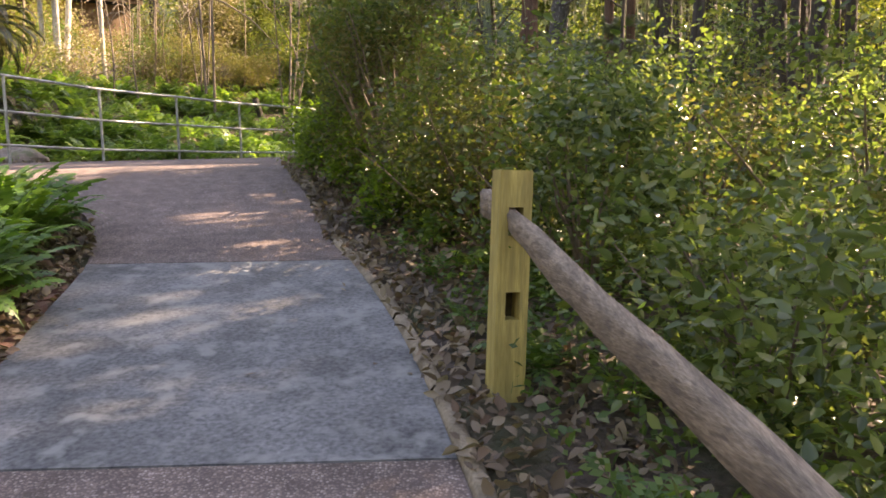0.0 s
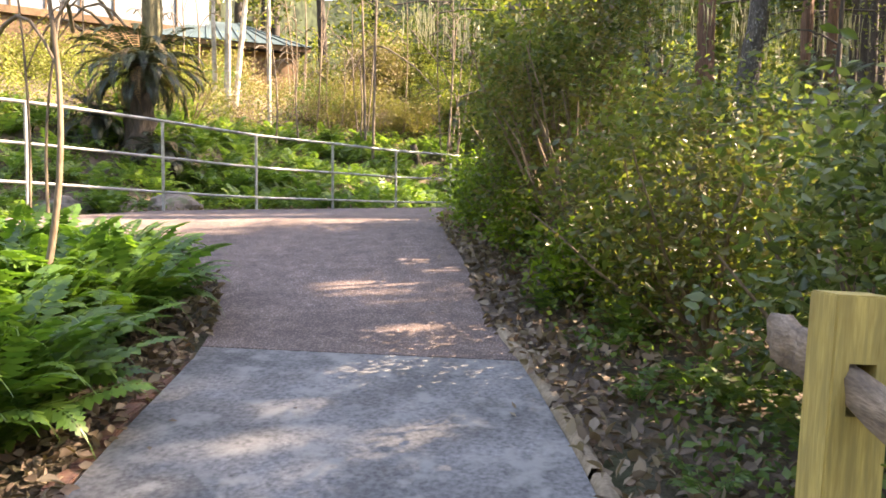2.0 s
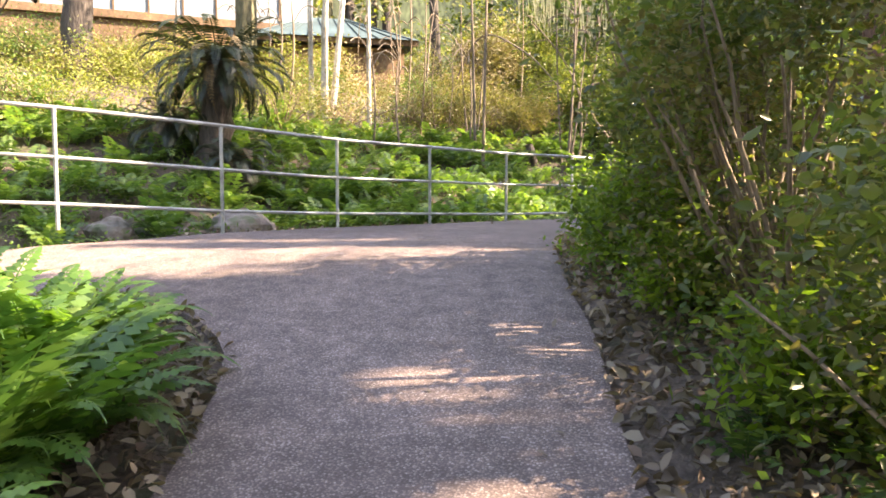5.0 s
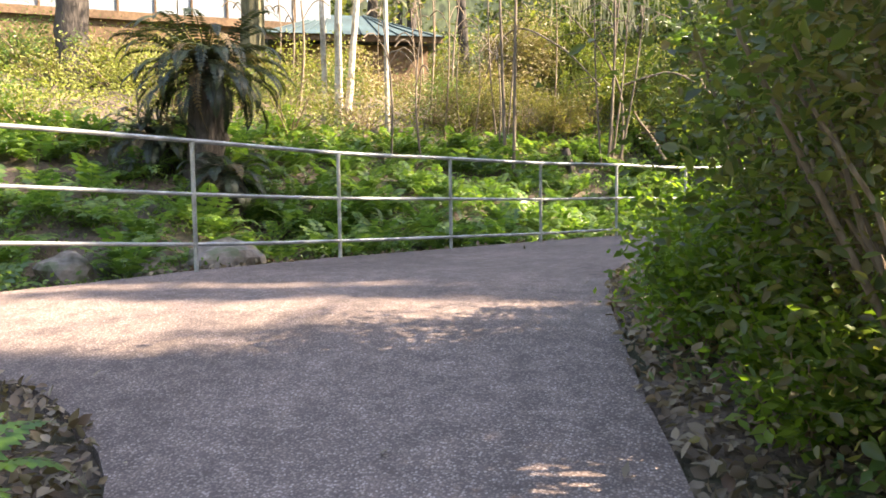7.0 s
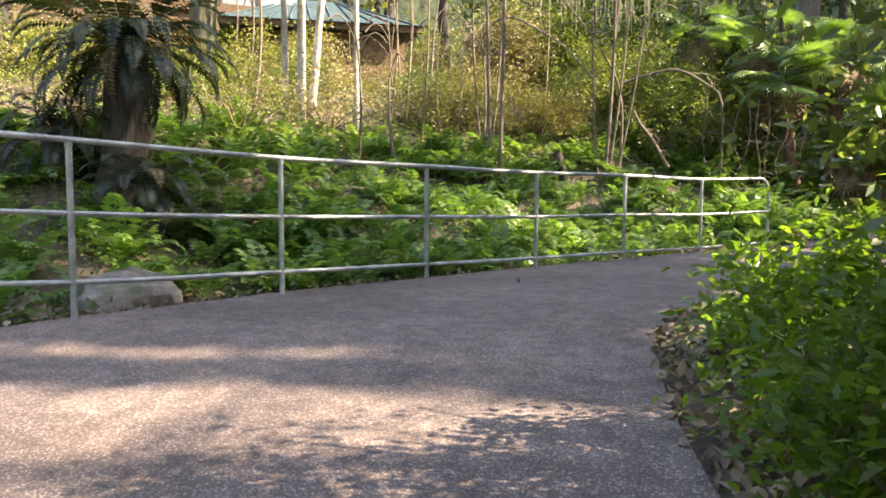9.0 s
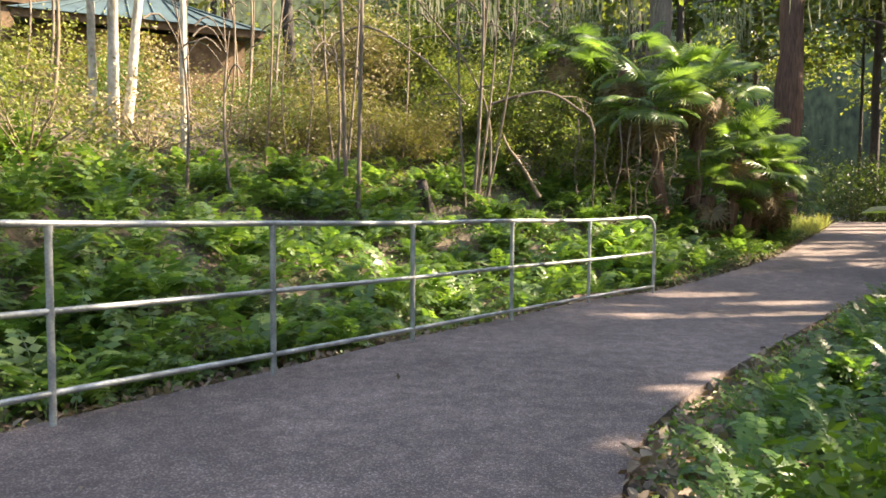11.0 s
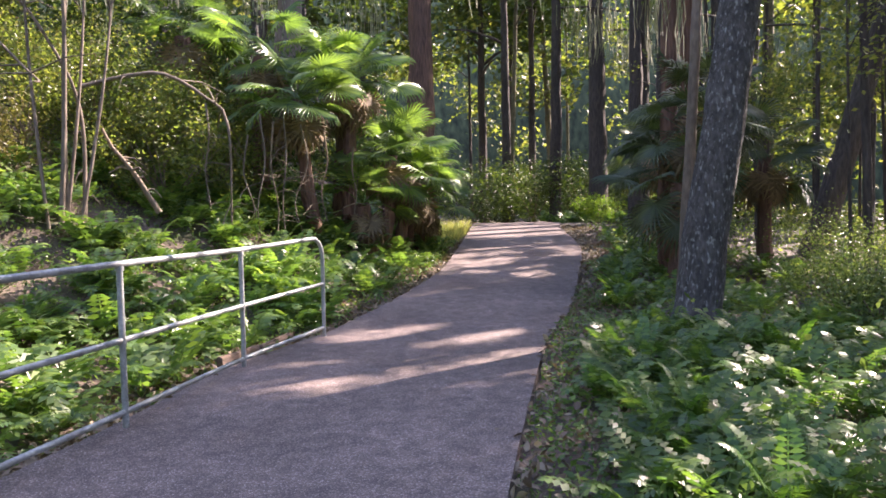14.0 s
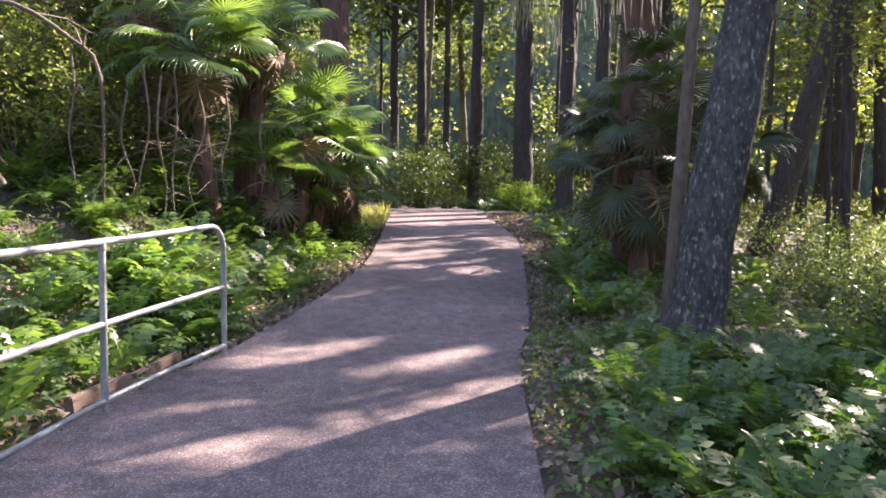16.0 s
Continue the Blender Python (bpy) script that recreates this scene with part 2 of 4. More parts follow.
def leaves(P, length, width, r, up=0.5, out=None, fold=0.25):
    """Folded four-cornered leaves at the points P, turned at random, more or less face up."""
    n = len(P)
    L = length * r.uniform(0.6, 1.25, (n, 1))
    W = width * r.uniform(0.7, 1.2, (n, 1)) * 0.5
    d = r.standard_normal((n, 3))
    d[:, 2] *= 0.6
    if out is not None:
        d += out
    d = unit(d)
    nrm = r.standard_normal((n, 3)) * (1 - up)
    nrm[:, 2] += up
    s = unit(np.cross(d, nrm))
    h = np.cross(s, d)
    mid = P + d * L * 0.45
    V = np.stack([P, mid + s * W + h * W * fold, P + d * L, mid - s * W + h * W * fold], 1).reshape(-1, 3)
    b = np.arange(n)[:, None] * 4
    F = np.concatenate([b + np.array([[0, 1, 2]]), b + np.array([[0, 2, 3]])], 1).reshape(-1, 3)
    return V, F


def ovate(P, length, width, r, up=0.5, fold=0.25):
    """Six-cornered leaves for plants that stand near."""
    n = len(P)
    L = length * r.uniform(0.55, 1.25, (n, 1))
    W = width * r.uniform(0.75, 1.2, (n, 1)) * 0.5 * L / length
    d = r.standard_normal((n, 3))
    d[:, 2] *= 0.6
    d = unit(d)
    nrm = r.standard_normal((n, 3)) * (1 - up)
    nrm[:, 2] += up
    s = unit(np.cross(d, nrm))
    h = np.cross(s, d)
    a, b = P + d * L * 0.32, P + d * L * 0.68 - h * L * 0.06
    V = np.stack([P, a + s * W + h * W * fold, b + s * W * 0.8 + h * W * fold, P + d * L - h * L * 0.15, b - s * W * 0.8 + h * W * fold, a - s * W + h * W * fold], 1).reshape(-1, 3)
    k = np.arange(n)[:, None] * 6
    F = np.concatenate([k + np.array([q]) for q in ((0, 1, 2), (0, 2, 3), (0, 3, 4), (0, 4, 5))], 1).reshape(-1, 3)
    return V, F


def clumps(r, n, centre, radii, k, spread, hollow=0.55, floor=None):
    """n points gathered in k tufts over a lumpy ball."""
    c = unit(r.standard_normal((k, 3))) * r.uniform(hollow, 1.05, (k, 1)) * np.asarray(radii)
    i = r.integers(0, k, n)
    sc = r.uniform(0.5, 1.3, (k, 1))
    P = np.asarray(centre) + c[i] + r.standard_normal((n, 3)) * spread * sc[i]
    return P if floor is None else P[P[:, 2] > floor]


# ---- plan: path edges, rail line and ground heights ----
RAMP_R = spline([(-0.55, -8), (-0.6, -2), (-0.65, 1), (-0.8, 2.6), (-0.98, 3.9), (-1.21, 5.05), (-1.55, 6.3), (-1.86, 7.2), (-2.12, 8.3), (-2.36, 9.05), (-2.55, 9.75), (-2.77, 10.7), (-2.9, 11.6), (-2.98, 12.1), (-2.92, 12.65)])
MAIN_R = spline([(-2.92, 12.65), (-2.68, 13.5), (-2.1, 14.7), (-0.9, 16.75), (0.25, 18.63), (1.3, 20.05), (2.9, 22.5), (4.7, 25.5), (6.5, 29.5), (7.9, 32.2), (8.6, 35.2), (8.3, 38.6), (6.8, 42.5)])
MAIN_L = spline([(-14, 4.9), (-11.6, 6.7), (-9.8, 8.13), (-8.75, 9.05), (-7.7, 10.13), (-6.75, 11.5), (-6.1, 13.03), (-5.32, 14.4), (-4.55, 15.8), (-3.73, 17.1), (-2.85, 18.6), (-1.8, 19.85), (-0.5, 21.45), (0.76, 23.25), (2.05, 25.7), (4.3, 30.4), (5.4, 33.0), (5.9, 35.4), (5.6, 38.0), (4.4, 41.4)])
RAMP_L = spline([(-2.4, -8), (-2.55, -2), (-2.7, 1), (-2.95, 3.5), (-3.22, 5.04), (-3.46, 6.3), (-3.9, 7.45), (-4.3, 8.0), (-4.72, 8.3), (-5.2, 8.55), (-5.75, 8.68), (-6.4, 8.4), (-7.1, 7.75), (-8.3, 6.6), (-10.4, 4.9), (-12.7, 2.9)])
OUTLINE = np.vstack([RAMP_R, MAIN_R[1:], MAIN_L[::-1], RAMP_L[::-1]])
HY = [-60, -8, 0.76, 3.45, 5.8, 6.67, 8.8, 10, 11.5, 14, 20, 25, 31, 36, 45, 400]
HZ = [-4.0, -1.5, -0.6, -0.3, 0.0, 0.1, 0.5, 0.68, 0.76, 0.77, 0.8, 1.2, 1.52, 1.4, 0.9, 0.9]


def inside(x, y, poly=OUTLINE):
    x, y = np.atleast_1d(x), np.atleast_1d(y)
    r = np.zeros(x.shape, bool)
    for (x0, y0), (x1, y1) in zip(poly, np.roll(poly, -1, 0)):
        if y0 != y1:
            r ^= ((y0 > y) != (y1 > y)) & (x < (x1 - x0) * (y - y0) / (y1 - y0) + x0)
    return r


def edge_distance(x, y, line=OUTLINE):
    x, y = np.atleast_1d(x).astype(float), np.atleast_1d(y).astype(float)
    best = np.full(x.shape, 1e9)
    sign = np.zeros(x.shape)
    for a, b in zip(line[:-1], line[1:]):
        ab = b - a
        t = np.clip(((x - a[0]) * ab[0] + (y - a[1]) * ab[1]) / (ab @ ab + 1e-9), 0, 1)
        dx, dy = x - a[0] - t * ab[0], y - a[1] - t * ab[1]
        d = np.hypot(dx, dy)
        w = d < best
        best = np.where(w, d, best)
        sign = np.where(w, ab[0] * dy - ab[1] * dx, sign)
    return best, sign


def path_z(x, y):
    return np.interp(y, HY, HZ)


COARSE_L = MAIN_L[::4]


def ground(x, y):
    """Height of the soil; beside the path, without the hollow under its slabs."""
    x, y = np.atleast_1d(x).astype(float), np.atleast_1d(y).astype(float)
    d, s = edge_distance(x, y, COARSE_L)
    d = np.where(s > 0, d, 0)
    z = np.interp(y, HY, HZ) + np.interp(d, [0, 0.35, 0.8, 1.6, 6.2, 10, 18, 40, 400], [0, -0.12, -0.1, 0.2, 2.1, 3.2, 4.6, 6, 6])
    lump = 0.05 * np.sin(x * 2.3 + 1.1 * y) + 0.04 * np.sin(3.1 * y - 1.7 * x) + 0.1 * np.sin(0.5 * x + 0.37 * y)
    return z + lump * np.clip(d * 0.6 + (s <= 0) * 0.35, 0, 1)


def gz(x, y):
    return float(ground(x, y)[0])


# ---- gaps cut in the crowns by hand, so that sun falls on chosen places ----
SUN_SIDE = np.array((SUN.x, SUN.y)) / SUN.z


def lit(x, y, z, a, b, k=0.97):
    """A hand-placed gap that lays sun on a chosen place: its half length along the sun, half width, and openness."""
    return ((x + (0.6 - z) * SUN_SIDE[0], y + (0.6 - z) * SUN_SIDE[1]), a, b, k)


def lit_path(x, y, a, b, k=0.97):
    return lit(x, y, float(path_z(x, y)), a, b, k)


# openings for sun patches wanted on path, bank and shrubs
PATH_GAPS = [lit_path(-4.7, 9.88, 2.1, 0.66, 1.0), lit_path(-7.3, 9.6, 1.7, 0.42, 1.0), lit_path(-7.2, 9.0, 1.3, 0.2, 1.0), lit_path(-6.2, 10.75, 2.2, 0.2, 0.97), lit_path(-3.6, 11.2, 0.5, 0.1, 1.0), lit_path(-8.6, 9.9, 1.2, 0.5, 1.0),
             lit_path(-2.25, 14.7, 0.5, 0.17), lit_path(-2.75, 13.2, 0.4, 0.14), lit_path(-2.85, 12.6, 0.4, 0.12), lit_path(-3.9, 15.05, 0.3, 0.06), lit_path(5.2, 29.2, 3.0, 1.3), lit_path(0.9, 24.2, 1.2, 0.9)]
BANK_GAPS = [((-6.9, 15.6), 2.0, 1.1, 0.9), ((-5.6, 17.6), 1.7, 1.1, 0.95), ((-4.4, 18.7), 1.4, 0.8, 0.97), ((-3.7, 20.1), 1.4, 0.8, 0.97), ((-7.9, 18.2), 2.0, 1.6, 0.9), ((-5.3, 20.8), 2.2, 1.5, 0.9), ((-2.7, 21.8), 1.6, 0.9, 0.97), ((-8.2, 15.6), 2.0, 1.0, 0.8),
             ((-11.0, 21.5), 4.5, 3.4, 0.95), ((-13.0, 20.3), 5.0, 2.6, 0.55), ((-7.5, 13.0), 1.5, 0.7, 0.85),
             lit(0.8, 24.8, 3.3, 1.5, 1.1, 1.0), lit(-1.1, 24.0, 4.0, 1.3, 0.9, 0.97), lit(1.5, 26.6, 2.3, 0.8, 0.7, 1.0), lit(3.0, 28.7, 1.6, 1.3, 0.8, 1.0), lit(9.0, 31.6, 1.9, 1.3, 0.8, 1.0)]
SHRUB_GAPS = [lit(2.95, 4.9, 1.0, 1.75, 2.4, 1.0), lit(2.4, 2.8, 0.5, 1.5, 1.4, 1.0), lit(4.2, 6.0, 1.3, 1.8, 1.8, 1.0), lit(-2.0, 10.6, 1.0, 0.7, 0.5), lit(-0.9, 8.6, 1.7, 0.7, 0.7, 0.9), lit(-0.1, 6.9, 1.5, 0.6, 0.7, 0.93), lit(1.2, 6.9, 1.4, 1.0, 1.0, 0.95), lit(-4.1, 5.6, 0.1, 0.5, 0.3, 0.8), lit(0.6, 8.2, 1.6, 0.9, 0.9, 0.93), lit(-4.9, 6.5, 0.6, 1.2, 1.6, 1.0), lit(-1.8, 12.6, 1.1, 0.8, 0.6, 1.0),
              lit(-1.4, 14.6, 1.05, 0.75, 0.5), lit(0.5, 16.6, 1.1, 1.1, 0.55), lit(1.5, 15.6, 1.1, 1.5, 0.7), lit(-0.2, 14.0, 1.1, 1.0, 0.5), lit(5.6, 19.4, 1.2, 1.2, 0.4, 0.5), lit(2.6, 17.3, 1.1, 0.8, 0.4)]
SUN_FLECKS = [lit_path(x, y, a, b, 1.0) for x, y, a, b in ((-3.05, 7.66, 0.26, 0.12), (-2.15, 7.2, 0.42, 0.10), (-2.3, 6.8, 0.24, 0.07), (-2.75, 7.3, 0.2, 0.06), (-2.85, 9.5, 0.18, 0.11), (-2.55, 9.3, 0.2, 0.07), (-2.45, 8.5, 0.25, 0.08), (-1.15, 3.35, 0.26, 0.10), (-1.0, 3.15, 0.2, 0.08), (-1.35, 3.1, 0.16, 0.06))]
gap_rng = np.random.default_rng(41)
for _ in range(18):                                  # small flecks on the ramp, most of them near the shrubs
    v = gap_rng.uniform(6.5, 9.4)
    SUN_FLECKS.append(lit_path(np.interp(v, RAMP_R[:, 1], RAMP_R[:, 0]) - gap_rng.uniform(0.05, 1.0) ** 1.4, v, gap_rng.uniform(0.08, 0.3), gap_rng.uniform(0.03, 0.08), gap_rng.uniform(0.8, 1.0)))
LIGHT_GAPS = PATH_GAPS + BANK_GAPS + SHRUB_GAPS + SUN_FLECKS
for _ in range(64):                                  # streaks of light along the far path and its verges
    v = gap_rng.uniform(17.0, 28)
    LIGHT_GAPS.append(lit_path(0.62 * (v - 18.5) - 1.0 + gap_rng.uniform(-1.5, 1.7), v, gap_rng.uniform(0.3, 0.8), gap_rng.uniform(0.08, 0.22), gap_rng.uniform(0.85, 1.0)))


def canopy_keeps(P, r, gaps=LIGHT_GAPS):
    """False for leaves that would stand in one of the hand-placed gaps, seen along the sun."""
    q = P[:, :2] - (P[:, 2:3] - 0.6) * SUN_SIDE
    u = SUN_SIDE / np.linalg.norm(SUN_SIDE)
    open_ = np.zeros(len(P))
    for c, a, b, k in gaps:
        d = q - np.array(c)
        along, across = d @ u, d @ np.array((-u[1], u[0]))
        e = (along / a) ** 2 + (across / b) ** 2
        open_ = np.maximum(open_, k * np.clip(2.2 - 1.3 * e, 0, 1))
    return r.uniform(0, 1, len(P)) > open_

# ---- ground and path ----
def axis(lo, hi, step, far):
    core = np.arange(lo, hi + step / 2, step)
    grow = step * np.cumsum(1.35 ** np.arange(1, 24))
    grow = grow[grow < far]
    return np.concatenate([(lo - grow)[::-1], core, hi + grow])


def build_ground():
    X, Y = np.meshgrid(axis(-16, 12, 0.2, 900), axis(-3, 36, 0.2, 900), indexing="ij")
    x, y = X.ravel(), Y.ravel()
    near = (np.abs(x) < 25) & (y > -12) & (y < 45)
    z = ground(x, y)
    i = np.where(near)[0]
    d, _ = edge_distance(x[i], y[i])
    ins = inside(x[i], y[i])
    z[i] += np.where(ins, -0.12, -0.035 - 0.02 * np.clip(1 - d, 0, 1)) + np.where(ins, 0, rng.normal(0, 0.012, len(i)))
    n, m = X.shape
    a, b = np.meshgrid(np.arange(n - 1), np.arange(m - 1), indexing="ij")
    k = (a * m + b).ravel()
    F = np.stack([k, k + m, k + m + 1, k + 1], 1)
    ob = new("ground", mesh_of("ground", np.stack([x, y, z], 1), F, SOIL, True))
    tagged(ob, "dark leaf-strewn forest soil with a rising bank", "ground", kind="structure")
    return ob


def slab(name, outline, mat, parent, lift=0.0):
    """A slab cut from an outline, following the slope, with a rounded arris and a skirt."""
    bm = bmesh.new()
    bm.faces.new([bm.verts.new((px, py, 0)) for px, py in outline])
    lo, hi = outline.min(0), outline.max(0)
    for k, no in ((0, (1, 0, 0)), (1, (0, 1, 0))):
        for v in np.arange(math.ceil(lo[k] / 0.5) * 0.5, hi[k], 0.5):
            co = [0, 0, 0]
            co[k] = v
            bmesh.ops.bisect_plane(bm, geom=bm.verts[:] + bm.edges[:] + bm.faces[:], plane_co=co, plane_no=no)
    bmesh.ops.triangulate(bm, faces=[f for f in bm.faces if len(f.verts) > 4])
    bmesh.ops.recalc_face_normals(bm, faces=bm.faces[:])
    if bm.faces[0].normal.z < 0:
        bmesh.ops.reverse_faces(bm, faces=bm.faces[:])
    for v in bm.verts:
        v.co.z = float(path_z(v.co.x, v.co.y)) + lift
    rim = [e for e in bm.edges if e.is_boundary]
    for drop in (0.012, 0.13):
        got = bmesh.ops.extrude_edge_only(bm, edges=rim)["geom"]
        for v in (g for g in got if isinstance(g, bmesh.types.BMVert)):
            v.co.z -= drop
        rim = [g for g in got if isinstance(g, bmesh.types.BMEdge) and g.is_boundary]
    ob = part(name, bm_mesh(name, bm, mat), parent)
    return ob


def between(line, y0, y1):
    """The stretch of an edge between two heights on the plan, with its ends cut at them."""
    ys = line[:, 1]
    keep = line[(ys > y0 + 0.02) & (ys < y1 - 0.02)]
    cut = lambda v: np.array([[np.interp(v, ys, line[:, 0]), v]])
    return np.vstack([cut(y0), keep, cut(y1)])


def build_path():
    root = thing("pavement", "grey concrete ramp joining a brown exposed-aggregate footpath", "path", kind="structure")
    left = RAMP_L[:np.argmax(RAMP_L[:, 1] > 7.5)]
    for y0, y1, mat in ((-7.9, -1.0, AGGREGATE), (-0.985, 3.43, AGGREGATE), (3.445, 6.28, CONCRETE)):
        r, l = between(RAMP_R[:-4], y0, y1), between(left, y0, y1)
        slab("slab", np.vstack([r, l[::-1]]), mat, root)
    r = RAMP_R[RAMP_R[:, 1] > 6.32]
    l = RAMP_L[np.argmax(RAMP_L[:, 1] > 6.32):]
    a = np.array([[np.interp(6.295, RAMP_R[:, 1], RAMP_R[:, 0]), 6.295]])
    b = np.array([[np.interp(6.295, left[:, 1], left[:, 0]), 6.295]])
    slab("slab", np.vstack([a, r, MAIN_R[1:], MAIN_L[::-1], l[::-1], b]), AGGREGATE, root)
    return root


# ---- rails and fences ----
POSTS = [(-9.75, 8.05), (-8.7, 9.0), (-7.62, 10.1), (-6.65, 11.45), (-6.0, 13.0), (-5.22, 14.35), (-4.45, 15.75), (-3.63, 17.05), (-2.75, 18.55), (-1.8, 19.72)]
POST_Z = [1.12, 1.06, 1.0, 0.91, 0.85, 0.82, 0.79, 0.785, 0.76, 0.79]


def build_handrail():
    root = thing("handrail", "galvanised steel pipe handrail with three rails along the path edge", "railing")
    P = np.array([(x, y, z) for (x, y), z in zip(POSTS, POST_Z)])
    far = P[0] + (P[0] - P[1]) * 2.0
    P = np.vstack([[far], P])
    for i, p in enumerate(P[:-1]):
        V, F = tube([p + (0, 0, -0.16), p + (0, 0, 0.5), p + (0, 0, 1.03)], 0.0215, 10)
        part("post", mesh_of("post", V, F, STEEL, True), root)
    e, d = P[-1], unit(P[-1] - P[-2])
    bend = [e - d * 0.24 + (0, 0, 1.045)] + [e - d * 0.24 + d * 0.21 * math.sin(a) + np.array((0, 0, 1.045 - 0.21 * (1 - math.cos(a)))) for a in np.linspace(0.2, math.pi / 2, 7)]
    bend = bend + [e - d * 0.03 + (0, 0, 0.45), e - d * 0.03 + (0, 0, -0.12)]
    line = spline(P, 0.3)
    for h, name in ((1.045, "top_rail"), (0.56, "middle_rail"), (0.10, "bottom_rail")):
        L = line[:-1] + (0, 0, h)
        if name == "top_rail":
            L = np.vstack([L[np.linalg.norm(L[:, :2] - e[:2], axis=1) > 0.34], bend])
        else:
            L = np.vstack([L[np.linalg.norm(L[:, :2] - e[:2], axis=1) > 0.1], [e - d * 0.03 + (0, 0, h)]])
        V, F = tube(L, 0.0215 if h > 1 else 0.019, 10)
        part(name, mesh_of(name, V, F, STEEL, True), root)
    for p in P[:-1]:
        for h in (1.0, 0.53):
            V, F = tube([p + (0, 0, h), p + (0, 0, h + 0.035)], 0.0265, 10)
            part("weld_collar", mesh_of("weld_collar", V, F, STEEL, True), root)
    return root


def build_split_fence():
    d = np.array((0.36, -2.0, -0.30))
    turn = math.atan2(-d[0], -d[1]) * -1
    for k, at in enumerate(((-0.63, 3.92), (0.0, 0.55))):
        z0 = gz(*at) - 0.02
        top = 0.755 if k == 0 else 0.16
        post = thing("fence_post", "new yellow treated pine post with two mortise slots", "fence post", "split rail fence posts", at=(at[0] - 0.045, at[1], z0))
        post.rotation_euler = (radians(-1.0), radians(2.8), turn + radians(4))
        H = top - z0
        bm = box(0.145, 0.11, H + 0.3, 0.004, (0, 0, (H - 0.3) / 2))
        body = part("shaft", bm_mesh("shaft", bm, NEWWOOD), post)
        for zc in (H - 0.215, H - 0.575):
            bpy.context.view_layer.update()
            cut = new("cutter", bm_mesh("cutter", box(0.066, 0.4, 0.12, 0, (0.0, 0, zc)), MORTISE_SHADE))
            cut.matrix_world = body.matrix_world
            bpy.context.view_layer.update()
            mod = body.modifiers.new("mortise", "BOOLEAN")
            mod.object, mod.operation, mod.solver = cut, "DIFFERENCE", "EXACT"
            dg = bpy.context.evaluated_depsgraph_get()
            me = bpy.data.meshes.new_from_object(body.evaluated_get(dg))
            body.modifiers.clear()
            body.data = me
            bpy.data.objects.remove(cut)
            # dark plate added behind the lower slot to paint the hole's shade
            lining = box(0.064, 0.02, 0.116, 0, (0, 0.042, zc))
            if zc < H - 0.4:
                part("mortise_shade_back", bm_mesh("mortise_shade_back", lining, MORTISE_SHADE), post, "dark plate painting shade into the slot")
    rails = (((-0.655, 3.95, 0.55), (-0.10, 0.60, -0.115)), ((-0.71, 4.15, 0.60), (-0.66, 3.90, 0.56)))
    for k, (a, b) in enumerate(rails):
        rail = thing("fence_rail", "weathered grey-brown split timber rail slotted into the post", "fence rail")
        a, b = np.array(a), np.array(b)
        a, b = a + unit(a - b) * 0.10, b
        ts = np.linspace(0, 1, 26)
        line = a + ts[:, None] * (b - a)
        wob = np.stack([0.006 * np.sin(ts * 17), 0 * ts, 0.008 * np.sin(ts * 11 + 1)], 1)
        half = np.interp(ts, [0, 0.06, 0.13, 0.9, 1], [0.02, 0.026, 0.034, 0.038, 0.03])
        tall = np.interp(ts, [0, 0.06, 0.16, 0.9, 1], [0.036, 0.045, 0.056, 0.06, 0.05])
        s = unit(np.cross(b - a, (0, 0, 1.0)))
        u = unit(np.cross(s, b - a))
        prof = np.array([(-1, -0.9), (-0.55, -1), (0.6, -1), (1, -0.8), (0.95, 0.6), (0.6, 1), (-0.7, 0.95), (-1, 0.7)])
        r = np.random.default_rng(3)
        V = (line + wob)[:, None] + prof[None, :, :1] * half[:, None, None] * s + prof[None, :, 1:] * tall[:, None, None] * u
        V = V + r.normal(0, 0.0025, V.shape)
        n, q = len(ts), len(prof)
        i, j = np.meshgrid(np.arange(n - 1), np.arange(q), indexing="ij")
        F = np.stack([i * q + j, i * q + (j + 1) % q, (i + 1) * q + (j + 1) % q, (i + 1) * q + j], -1).reshape(-1, 4)
        me = mesh_of("rail_body", V.reshape(-1, 3), F, OLDWOOD)
        bm = bmesh.new()
        bm.from_mesh(me)
        bmesh.ops.holes_fill(bm, edges=[e for e in bm.edges if e.is_boundary], sides=12)
        bm.to_mesh(me)
        bm.free()
        part("rail_body", me, rail)
        if k == 0:
            tip = box(0.05, 0.09, 0.085, 0.012)
            ob = part("tenon", bm_mesh("tenon", tip, OLDWOOD), rail, "shaved pale rail end in the slot")
            ob.matrix_basis = Matrix.Translation(a + (b - a) * 0.012) @ Euler((math.atan2(b[2] - a[2], math.hypot(b[0] - a[0], b[1] - a[1])) * -1, 0, math.atan2(b[1] - a[1], b[0] - a[0]) + math.pi / 2)).to_matrix().to_4x4()


def build_retaining_board():
    """A low board that holds back the bank behind the last bays of the handrail."""
    root = thing("retaining_board", "weathered red-brown board holding soil behind the handrail", "edging", kind="structure")
    xa, ya, xb, yb = -2.86, 18.7, -2.02, 19.84
    for i in range(2):
        t0, t1 = i * 0.5 + 0.01, i * 0.5 + 0.49
        b = part("board", bm_mesh("board", box(math.hypot(xb - xa, yb - ya) * 0.48, 0.06, 0.16, 0.01), BOARD), root)
        b.location = (xa + (xb - xa) * (t0 + t1) / 2 - 0.09, ya + (yb - ya) * (t0 + t1) / 2 + 0.06, float(path_z(0, ya)) - 0.035 - 0.012 * i)
        b.rotation_euler = (radians(-8), radians(1.5 - 3 * i), math.atan2(yb - ya, xb - xa) + 0.02 * i)


